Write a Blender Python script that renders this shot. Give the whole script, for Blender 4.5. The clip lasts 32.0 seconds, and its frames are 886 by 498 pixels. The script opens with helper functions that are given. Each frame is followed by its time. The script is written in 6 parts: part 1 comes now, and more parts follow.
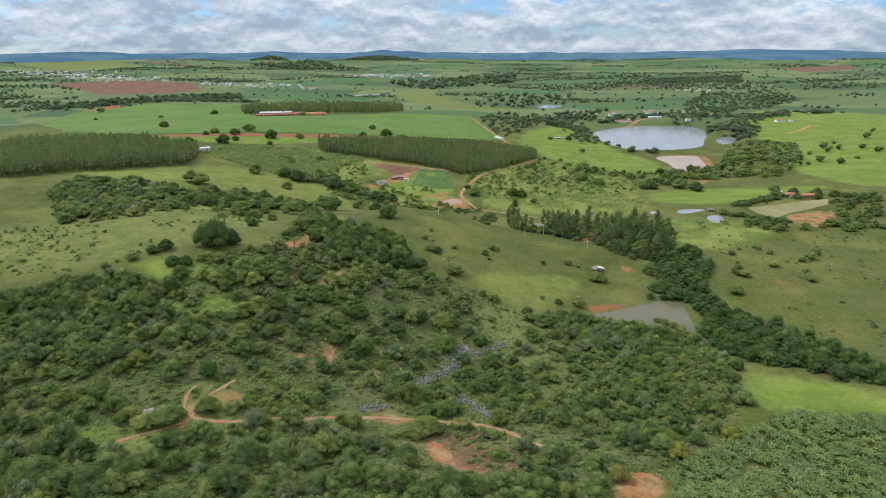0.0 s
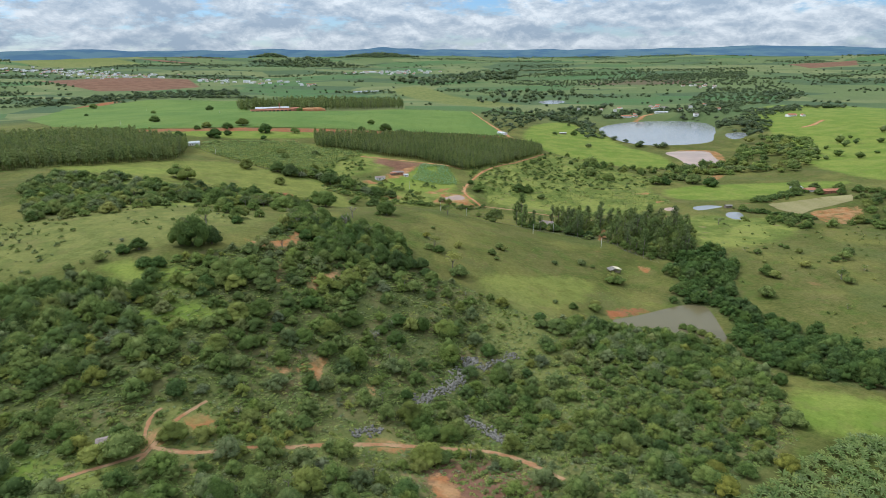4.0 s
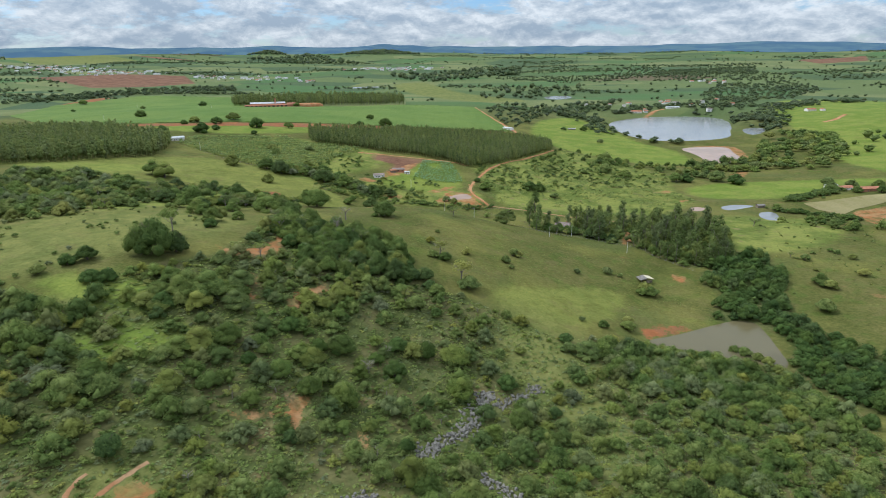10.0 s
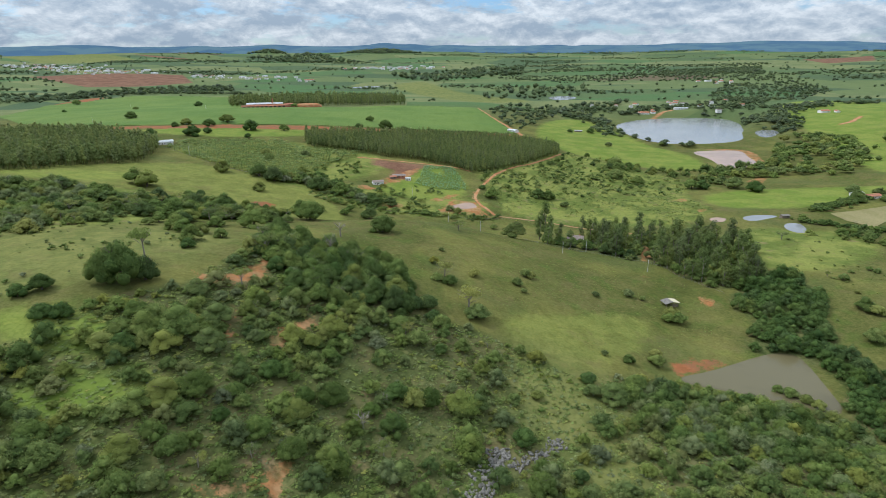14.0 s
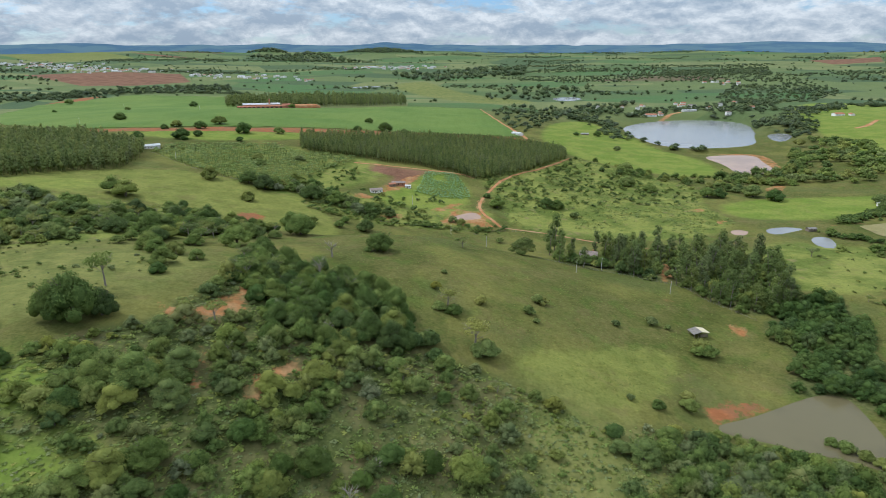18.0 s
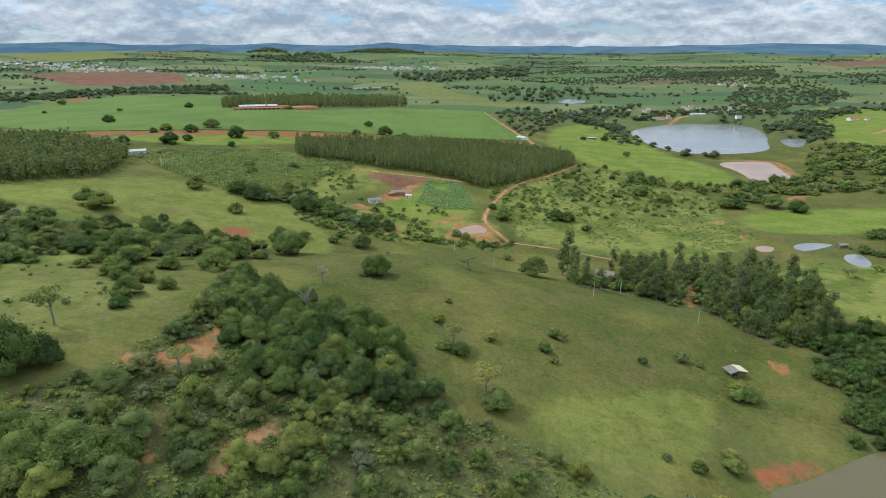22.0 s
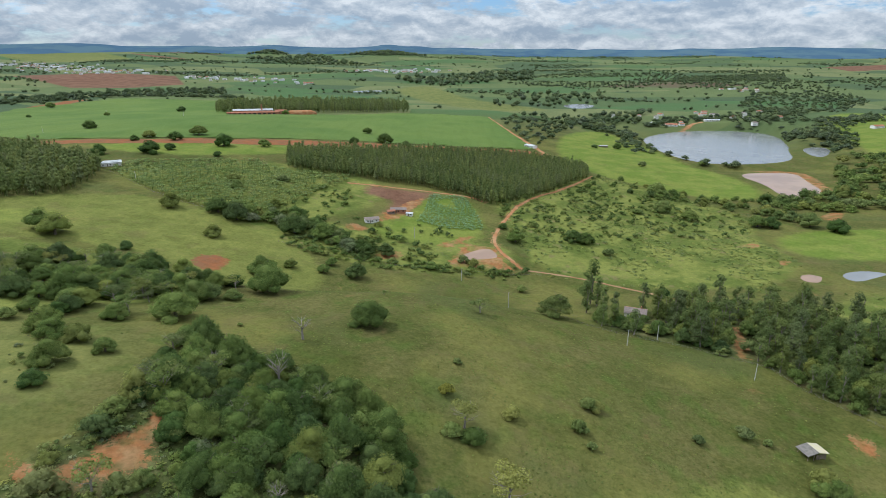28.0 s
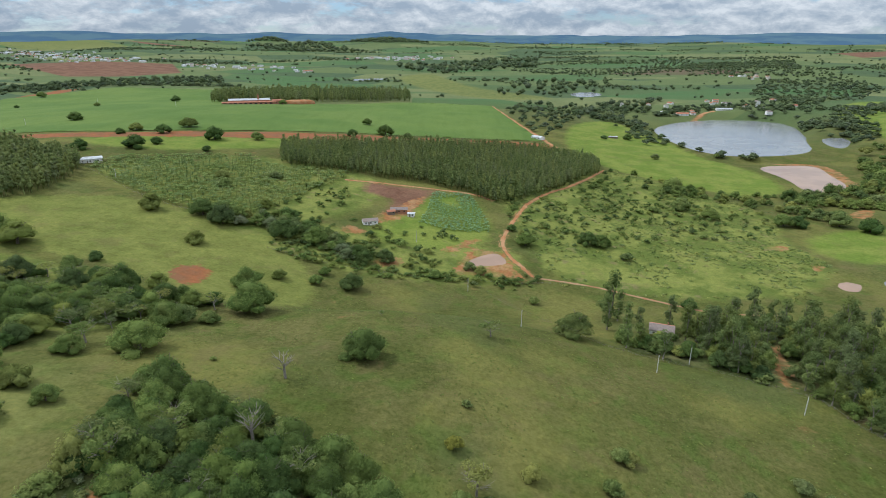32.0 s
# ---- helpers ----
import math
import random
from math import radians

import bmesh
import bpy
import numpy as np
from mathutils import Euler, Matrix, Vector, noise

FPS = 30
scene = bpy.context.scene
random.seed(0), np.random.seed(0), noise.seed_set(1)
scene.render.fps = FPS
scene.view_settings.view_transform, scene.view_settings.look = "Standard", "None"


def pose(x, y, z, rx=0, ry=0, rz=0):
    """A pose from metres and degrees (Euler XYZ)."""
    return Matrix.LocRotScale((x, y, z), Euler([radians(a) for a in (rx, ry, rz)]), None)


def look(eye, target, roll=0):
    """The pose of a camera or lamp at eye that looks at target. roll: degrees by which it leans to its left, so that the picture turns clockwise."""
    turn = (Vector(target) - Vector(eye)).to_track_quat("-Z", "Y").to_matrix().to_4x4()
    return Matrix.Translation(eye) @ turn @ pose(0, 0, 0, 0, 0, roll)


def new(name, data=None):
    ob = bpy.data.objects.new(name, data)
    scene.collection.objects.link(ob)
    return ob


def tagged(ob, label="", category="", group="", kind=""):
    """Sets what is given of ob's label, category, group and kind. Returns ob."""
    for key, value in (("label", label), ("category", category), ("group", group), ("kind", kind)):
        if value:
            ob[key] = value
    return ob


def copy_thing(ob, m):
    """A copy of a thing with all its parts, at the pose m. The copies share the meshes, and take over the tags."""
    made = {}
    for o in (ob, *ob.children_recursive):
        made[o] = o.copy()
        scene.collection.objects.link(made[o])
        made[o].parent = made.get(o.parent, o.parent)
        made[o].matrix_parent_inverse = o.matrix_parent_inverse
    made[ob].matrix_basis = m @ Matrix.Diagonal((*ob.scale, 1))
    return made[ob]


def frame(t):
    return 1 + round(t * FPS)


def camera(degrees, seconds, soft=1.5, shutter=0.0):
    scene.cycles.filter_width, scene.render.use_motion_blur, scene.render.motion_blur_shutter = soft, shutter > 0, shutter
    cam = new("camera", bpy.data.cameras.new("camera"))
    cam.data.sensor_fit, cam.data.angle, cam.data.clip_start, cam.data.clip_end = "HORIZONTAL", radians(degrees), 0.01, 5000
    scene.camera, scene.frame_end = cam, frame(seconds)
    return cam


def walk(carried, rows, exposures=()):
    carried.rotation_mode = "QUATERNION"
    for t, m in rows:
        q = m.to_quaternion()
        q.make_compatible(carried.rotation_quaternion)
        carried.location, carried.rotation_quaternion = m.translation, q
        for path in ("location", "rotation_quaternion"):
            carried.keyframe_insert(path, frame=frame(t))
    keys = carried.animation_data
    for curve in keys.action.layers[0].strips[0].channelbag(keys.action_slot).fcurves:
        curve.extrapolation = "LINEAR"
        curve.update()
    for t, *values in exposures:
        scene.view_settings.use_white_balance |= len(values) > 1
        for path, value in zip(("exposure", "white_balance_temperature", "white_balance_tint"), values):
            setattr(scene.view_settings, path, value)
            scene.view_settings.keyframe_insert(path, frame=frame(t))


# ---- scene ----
# ---- camera and its flight ----
cam = camera(73.0, 32.0, soft=0.5)
walk(cam, [
    (0, pose(0.00, 2.23, 180.00, 71.761, 0.079, -0.011)),
    (6, pose(-2.66, 57.03, 162.57, 71.633, 0.242, 0.031)),
    (8, pose(-3.80, 74.87, 156.76, 71.613, 0.285, 0.080)),
    (9, pose(-4.38, 84.08, 154.50, 71.555, 0.328, 0.070)),
    (10, pose(-4.95, 94.18, 155.39, 71.539, 0.292, 0.104)),
    (11, pose(-5.55, 104.48, 155.51, 71.563, 0.268, 0.141)),
    (13, pose(-6.77, 123.44, 155.68, 71.489, 0.246, 0.185)),
    (19, pose(-9.06, 180.67, 156.08, 71.405, -0.039, 0.381)),
    (23, pose(-11.40, 218.92, 156.26, 71.489, -0.256, 0.507)),
    (28, pose(-14.01, 266.65, 156.32, 71.665, -0.413, 0.666)),
    (30, pose(-14.97, 285.12, 156.31, 71.656, -0.378, 0.738)),
    (31.5, pose(-15.59, 299.0, 156.28, 71.68, -0.337, 0.785)),
    (31.8, pose(-15.70, 302.1, 156.27, 71.18, -0.305, 0.82)),
    (32, pose(-15.79, 304.12, 156.26, 70.526, -0.281, 0.856)),
], exposures=[(0, 0.13, 5740, 10.0), (20, 0.06, 5740, 10.2), (32, 0.0, 5780, 10.5)])

# ---- sky, sun and exposure ----
SUN_AZ, SUN_EL = radians(-66), radians(50)      # from the left and a little ahead
world = bpy.data.worlds.new("sky")
scene.world = world
world.use_nodes = True
wn = world.node_tree
wn.nodes.clear()


def wnode(kind, **kw):
    n = wn.nodes.new(kind)
    for k, v in kw.items():
        n.inputs[k.replace("_", " ")].default_value = v
    return n


sky = wn.nodes.new("ShaderNodeTexSky")
sky.sky_type, sky.sun_disc, sky.sun_elevation, sky.sun_rotation = "NISHITA", False, SUN_EL, SUN_AZ
sky.air_density, sky.dust_density, sky.ozone_density = 1.3, 0.0, 4.0
wc = wn.nodes.new("ShaderNodeTexCoord")


def cloud_noise(scale, shift, detail, rough, bend=0.0):
    m = wn.nodes.new("ShaderNodeMapping")
    m.inputs["Scale"].default_value, m.inputs["Location"].default_value = scale, shift
    wn.links.new(wc.outputs["Generated"], m.inputs["Vector"])
    n = wnode("ShaderNodeTexNoise", Scale=1.0, Detail=detail, Roughness=rough, Distortion=bend)
    wn.links.new(m.outputs[0], n.inputs["Vector"])
    return n.outputs["Fac"]


def wmath(op, a, b):
    n = wn.nodes.new("ShaderNodeMath")
    n.operation = op
    for socket, v in zip(n.inputs, (a, b)):
        if hasattr(v, "is_output"):
            wn.links.new(v, socket)
        else:
            socket.default_value = v
    return n.outputs[0]


def wstep(value, lo, hi):
    n = wn.nodes.new("ShaderNodeMapRange")
    n.interpolation_type = "SMOOTHSTEP"
    n.inputs["From Min"].default_value, n.inputs["From Max"].default_value = lo, hi
    wn.links.new(value, n.inputs["Value"])
    return n


# rows of flat-bottomed cumulus: a cloud is bright where it thins out upwards, grey below
cover = wstep(cloud_noise((10, 10, 36), (3.1, 0.4, 0.7), 8.0, 0.62), 0.34, 0.48)
row_low = cloud_noise((17, 17, 34), (0.3, 7.4, 1.9), 8.0, 0.64, 0.25)
row_high = cloud_noise((17, 17, 34), (0.3, 7.4, 2.2), 8.0, 0.64, 0.25)
broad = cloud_noise((9, 9, 28), (5.2, 1.1, 4.4), 6.0, 0.6)
tops = wmath("ADD", wmath("MULTIPLY", wmath("SUBTRACT", row_low, row_high), 0.95), wmath("ADD", wmath("MULTIPLY", wmath("SUBTRACT", broad, 0.5), 0.9), 0.485))
tone = wn.nodes.new("ShaderNodeValToRGB")
tone.color_ramp.elements[0].position, tone.color_ramp.elements[0].color = 0.33, (2.9, 3.42, 3.85, 1)
tone.color_ramp.elements[1].position, tone.color_ramp.elements[1].color = 0.66, (5.95, 6.1, 5.95, 1)
middle = tone.color_ramp.elements.new(0.50)
middle.color = (4.25, 4.6, 4.75, 1)
wn.links.new(tops, tone.inputs["Fac"])
wmix = wn.nodes.new("ShaderNodeMix")
wmix.data_type = "RGBA"
wn.links.new(cover.outputs[0], wmix.inputs["Factor"])
clear = wn.nodes.new("ShaderNodeMix")
clear.data_type, clear.blend_type = "RGBA", "MULTIPLY"
clear.inputs["Factor"].default_value = 1.0
clear.inputs["B"].default_value = (0.55, 0.72, 1.05, 1)
wn.links.new(sky.outputs[0], clear.inputs["A"])
wn.links.new(clear.outputs["Result"], wmix.inputs["A"])
# cloud is brighter overhead than towards the horizon, as under any cloudy sky
wsep = wn.nodes.new("ShaderNodeSeparateXYZ")
wn.links.new(wc.outputs["Generated"], wsep.inputs[0])
rise = wn.nodes.new("ShaderNodeMapRange")
for key, v in zip(("From Min", "From Max", "To Min", "To Max"), (0.0, 1.0, 1.0, 3.4)):
    rise.inputs[key].default_value = v
wn.links.new(wsep.outputs["Z"], rise.inputs["Value"])
lit = wn.nodes.new("ShaderNodeVectorMath")
lit.operation = "SCALE"
wn.links.new(tone.outputs[0], lit.inputs[0])
wn.links.new(rise.outputs[0], lit.inputs["Scale"])
wn.links.new(lit.outputs[0], wmix.inputs["B"])
wbg = wnode("ShaderNodeBackground", Strength=0.112)
wn.links.new(wmix.outputs["Result"], wbg.inputs["Color"])
wout = wn.nodes.new("ShaderNodeOutputWorld")
wn.links.new(wbg.outputs[0], wout.inputs["Surface"])

sun = new("sun", bpy.data.lights.new("sun", "SUN"))
sun.data.energy, sun.data.angle, sun.data.color = 2.5, radians(0.8), (1.0, 0.97, 0.91)
to_sun = Vector((math.sin(SUN_AZ) * math.cos(SUN_EL), math.cos(SUN_AZ) * math.cos(SUN_EL), math.sin(SUN_EL)))
sun.matrix_world = look(to_sun * 400, (0, 0, 0))


# ---- materials ----
class Nodes:
    """A small writer of node materials."""

    def __init__(self, name, rough=0.9, metal=0.0, spec=0.2):
        self.mat = bpy.data.materials.new(name)
        self.mat.use_nodes = True
        self.nt = self.mat.node_tree
        self.b = self.nt.nodes["Principled BSDF"]
        self.b.inputs["Roughness"].default_value = rough
        self.b.inputs["Metallic"].default_value = metal
        self.b.inputs["Specular IOR Level"].default_value = spec
        self.pos = self.nt.nodes.new("ShaderNodeTexCoord").outputs["Object"]

    def put(self, socket, value):
        if hasattr(value, "is_output"):
            self.nt.links.new(value, socket)
        else:
            socket.default_value = value

    def world_pos(self):
        self.pos = self.nt.nodes.new("ShaderNodeNewGeometry").outputs["Position"]
        return self

    def noise(self, scale, detail=4.0, rough=0.55, stretch=None, shift=0.0):
        n = self.nt.nodes.new("ShaderNodeTexNoise")
        n.inputs["Scale"].default_value, n.inputs["Detail"].default_value, n.inputs["Roughness"].default_value = scale, detail, rough
        src = self.pos
        if stretch or shift:
            m = self.nt.nodes.new("ShaderNodeMapping")
            m.inputs["Scale"].default_value = stretch or (1, 1, 1)
            m.inputs["Location"].default_value = (shift, shift * 0.7, 0)
            self.nt.links.new(src, m.inputs["Vector"])
            src = m.outputs[0]
        self.nt.links.new(src, n.inputs["Vector"])
        return n.outputs["Fac"]

    def math(self, op, a, b=0.0):
        n = self.nt.nodes.new("ShaderNodeMath")
        n.operation = op
        self.put(n.inputs[0], a)
        self.put(n.inputs[1], b)
        return n.outputs[0]

    def step(self, v, lo, hi, a=0.0, b=1.0):
        n = self.nt.nodes.new("ShaderNodeMapRange")
        n.interpolation_type = "SMOOTHSTEP"
        for key, x in zip(("From Min", "From Max", "To Min", "To Max"), (lo, hi, a, b)):
            n.inputs[key].default_value = x
        self.put(n.inputs["Value"], v)
        return n.outputs[0]

    def mix(self, f, a, b, blend="MIX"):
        n = self.nt.nodes.new("ShaderNodeMix")
        n.data_type, n.blend_type = "RGBA", blend
        self.put(n.inputs["Factor"], f)
        for key, c in (("A", a), ("B", b)):
            self.put(n.inputs[key], c if hasattr(c, "is_output") else (*c, 1))
        return n.outputs["Result"]

    def attr(self, name):
        n = self.nt.nodes.new("ShaderNodeAttribute")
        n.attribute_name = name
        return n.outputs["Fac"]

    def rand(self, island=False):
        if island:
            return self.nt.nodes.new("ShaderNodeNewGeometry").outputs["Random Per Island"]
        return self.nt.nodes.new("ShaderNodeObjectInfo").outputs["Random"]

    def bump(self, height, strength=0.5, dist=0.3):
        n = self.nt.nodes.new("ShaderNodeBump")
        n.inputs["Strength"].default_value, n.inputs["Distance"].default_value = strength, dist
        self.nt.links.new(height, n.inputs["Height"])
        self.nt.links.new(n.outputs[0], self.b.inputs["Normal"])

    def done(self, colour):
        self.put(self.b.inputs["Base Color"], colour if hasattr(colour, "is_output") else (*colour, 1))
        return self.mat


def leaf_material(name, dark, light, odd=None, through_light=0.35):
    """Foliage: varies from clump to clump, from plant to plant, and over the ground."""
    n = Nodes(name, 0.75, spec=0.04)
    c = n.mix(n.rand(True), dark, light)
    joined = n.attr("plant")
    own = n.math("ADD", joined, n.math("MULTIPLY", n.rand(), n.math("LESS_THAN", joined, 0.001)))
    c = n.mix(n.step(own, 0.60, 0.98, 0.0, 0.8), c, n.mix(1.0, odd or light, (1.14, 1.04, 0.92), "MULTIPLY"))
    c = n.mix(n.step(own, 0.05, 0.35, 0.7, 0.0), c, n.mix(1.0, c, (1.0, 0.92, 1.28), "MULTIPLY"))
    other = n.math("FRACT", n.math("MULTIPLY", own, 7.31))
    c = n.mix(n.step(other, 0.0, 0.45, 0.75, 0.0), c, n.mix(1.0, c, (0.66, 0.70, 0.68), "MULTIPLY"))
    c = n.mix(n.step(other, 0.6, 1.0, 0.0, 0.7), c, n.mix(1.0, c, (1.24, 1.22, 1.16), "MULTIPLY"))
    n.world_pos()
    c = n.mix(n.step(n.noise(0.02, 3), 0.35, 0.65, 0.0, 0.6), c, n.mix(1.0, c, (0.72, 0.82, 0.7), "MULTIPLY"))
    c = n.mix(n.step(n.noise(0.11, 3, shift=40), 0.5, 0.7, 0.0, 0.5), c, odd or light)
    c = n.mix(n.step(n.noise(2.2, 2), 0.3, 0.7, 0.0, 0.55), c, n.mix(1.0, c, (0.68, 0.72, 0.62), "MULTIPLY"))
    c = n.mix(n.step(n.noise(0.9, 3, shift=12), 0.35, 0.65, 0.0, 0.4), c, n.mix(1.0, c, (1.25, 1.2, 1.05), "MULTIPLY"))
    n.bump(n.noise(2.6, 3), 0.5, 0.3)
    n.done(c)
    t = n.nt.nodes.new("ShaderNodeBsdfTranslucent")
    n.nt.links.new(c, t.inputs["Color"])
    m = n.nt.nodes.new("ShaderNodeMixShader")
    m.inputs[0].default_value = through_light
    out = n.nt.nodes["Material Output"]
    n.nt.links.new(n.b.outputs[0], m.inputs[1])
    n.nt.links.new(t.outputs[0], m.inputs[2])
    n.nt.links.new(m.outputs[0], out.inputs["Surface"])
    return n.mat


def plain(name, colour, worn, rough=0.85, scale=1.5, metal=0.0):
    """A surface with two scales of wear and a little change from piece to piece."""
    n = Nodes(name, rough, metal)
    c = n.mix(n.step(n.noise(scale, 5), 0.4, 0.65), colour, worn)
    c = n.mix(n.step(n.noise(scale * 9, 3), 0.45, 0.75, 0.0, 0.4), c, n.mix(1.0, c, (0.6, 0.58, 0.55), "MULTIPLY"))
    c = n.mix(n.step(n.rand(), 0, 1, 0.0, 0.35), c, worn)
    n.bump(n.noise(scale * 6, 4), 0.4, 0.05)
    return n.done(c)


LEAF = leaf_material("leaf_broad", (0.114, 0.162, 0.043), (0.209, 0.258, 0.072), (0.232, 0.259, 0.077))
LEAF_DARK = leaf_material("leaf_dark", (0.085, 0.126, 0.038), (0.154, 0.202, 0.058), (0.139, 0.184, 0.055))
LEAF_DEEP = leaf_material("leaf_deep", (0.065, 0.108, 0.033), (0.121, 0.174, 0.048), (0.103, 0.152, 0.044))
LEAF_SCRUB = leaf_material("leaf_scrub", (0.132, 0.173, 0.048), (0.224, 0.265, 0.084), (0.265, 0.275, 0.089))
LEAF_LIME = leaf_material("leaf_lime", (0.147, 0.189, 0.044), (0.232, 0.271, 0.071), (0.260, 0.266, 0.071))
LEAF_GREY = leaf_material("leaf_greyish", (0.140, 0.171, 0.071), (0.226, 0.250, 0.112), (0.201, 0.222, 0.091))
# paler, bluer leaves: the haze over distant woods is mixed into their colour
LEAF_HAZY = leaf_material("leaf_distant_haze", (0.103, 0.134, 0.071), (0.157, 0.189, 0.092), (0.135, 0.166, 0.084))
LEAF_YELLOW = leaf_material("leaf_yellowing", (0.17, 0.175, 0.035), (0.29, 0.27, 0.055), (0.22, 0.22, 0.045))
LEAF_EUC = leaf_material("leaf_eucalyptus", (0.159, 0.195, 0.070), (0.272, 0.304, 0.113), (0.222, 0.255, 0.095), 0.4)
LEAF_GUM = leaf_material("leaf_gum", (0.125, 0.164, 0.055), (0.210, 0.249, 0.085), (0.174, 0.211, 0.068), 0.4)
LEAF_BANANA = leaf_material("leaf_banana", (0.120, 0.171, 0.050), (0.248, 0.304, 0.110), (0.239, 0.275, 0.095), 0.45)
LEAF_BLUE = leaf_material("leaf_bluegreen", (0.14, 0.23, 0.11), (0.23, 0.34, 0.17), (0.19, 0.29, 0.12), 0.3)
GRASS = leaf_material("grass_blade", (0.110, 0.148, 0.035), (0.165, 0.195, 0.052), (0.175, 0.190, 0.060), 0.4)
BARK = plain("bark", (0.16, 0.13, 0.10), (0.08, 0.065, 0.05), 0.95, 3)
BARK_PALE = plain("bark_pale", (0.29, 0.255, 0.205), (0.17, 0.145, 0.115), 0.9, 3)
ROCK = plain("grey_rock", (0.215, 0.195, 0.165), (0.11, 0.10, 0.085), 0.9, 1.2)
PLASTER = plain("white_plaster", (0.80, 0.78, 0.74), (0.66, 0.62, 0.55), 0.85, 0.8)
BRICK = plain("red_brick", (0.42, 0.19, 0.11), (0.34, 0.16, 0.09), 0.9, 1.2)
TILE = plain("clay_tile", (0.42, 0.17, 0.09), (0.30, 0.14, 0.09), 0.85, 1.5)
TILE_OLD = plain("old_tile", (0.28, 0.22, 0.18), (0.20, 0.16, 0.14), 0.9, 1.5)
SHEET = plain("fibre_cement_sheet", (0.60, 0.60, 0.58), (0.42, 0.42, 0.41), 0.7, 0.6)
SHEET_DARK = plain("weathered_sheet", (0.22, 0.195, 0.165), (0.15, 0.135, 0.115), 0.85, 1.0)
SHEET_YELLOW = plain("yellowed_sheet", (0.50, 0.43, 0.26), (0.44, 0.39, 0.28), 0.8, 0.8)
WOOD = plain("grey_wood", (0.24, 0.19, 0.14), (0.14, 0.11, 0.085), 0.9, 3)
CONCRETE = plain("concrete", (0.58, 0.56, 0.52), (0.46, 0.44, 0.40), 0.85, 2)
METAL = plain("galvanised_metal", (0.45, 0.46, 0.47), (0.35, 0.35, 0.35), 0.5, 2, 0.7)
# near-black that stands in for the shade inside windows and openings
DARK = plain("unlit_inside", (0.03, 0.03, 0.03), (0.05, 0.045, 0.04), 0.9, 2)


def earth_material(name, red, pale):
    n = Nodes(name, 0.95, spec=0.1).world_pos()
    c = n.mix(n.step(n.noise(0.12, 5), 0.38, 0.62), red, pale)
    c = n.mix(n.step(n.noise(1.1, 4), 0.4, 0.7, 0, 0.5), c, n.mix(1.0, c, (0.7, 0.66, 0.62), "MULTIPLY"))
    ragged = n.math("ADD", n.attr("rim"), n.math("ADD", n.math("MULTIPLY", n.math("SUBTRACT", n.noise(0.35, 5, shift=14), 0.5), 1.5), n.math("MULTIPLY", n.math("SUBTRACT", n.noise(2.0, 3, shift=3), 0.5), 0.8)))
    grass = n.mix(n.step(n.noise(0.5, 4), 0.4, 0.65), (0.115, 0.118, 0.038), (0.075, 0.088, 0.026))
    c = n.mix(n.step(ragged, 0.55, 0.85, 0, 0.95), c, grass)
    n.bump(n.noise(0.9, 5), 0.5, 0.25)
    return n.done(c)


EARTH = earth_material("red_earth", (0.33, 0.140, 0.056), (0.38, 0.205, 0.098))
TRACK = earth_material("trodden_track", (0.27, 0.130, 0.060), (0.31, 0.19, 0.10))


def crop_material(name, dark, light, row):
    """A low closed crop, drilled in rows."""
    n = Nodes(name, 0.85, spec=0.06).world_pos()
    c = n.mix(n.step(n.noise(0.008, 4), 0.35, 0.65), dark, light)
    c = n.mix(n.step(n.noise(0.5, 4), 0.35, 0.7, 0, 0.6), c, n.mix(1.0, c, (0.7, 0.78, 0.65), "MULTIPLY"))
    c = n.mix(n.step(n.noise(0.09, 4, stretch=(1, row, 1)), 0.45, 0.65, 0, 0.35), c, n.mix(1.0, c, (0.75, 0.8, 0.6), "MULTIPLY"))
    n.bump(n.noise(1.2, 3), 0.6, 0.4)
    return n.done(c)


SOY = crop_material("soy_leaves", (0.088, 0.138, 0.028), (0.120, 0.164, 0.036), 0.12)
DRY = crop_material("dry_stubble", (0.215, 0.180, 0.082), (0.265, 0.220, 0.105), 0.2)


def water_material(name, colour, gloss=0.27):
    n = Nodes(name, 0.2, spec=gloss).world_pos()
    c = n.mix(n.step(n.noise(0.03, 3), 0.4, 0.6), colour, tuple(v * 0.85 for v in colour))
    return n.done(c)


WATER = water_material("lake_water", (0.20, 0.20, 0.19))
WATER_MUD = water_material("muddy_water", (0.112, 0.094, 0.046), 0.12)
WATER_PINK = water_material("silty_water", (0.31, 0.190, 0.115), 0.18)


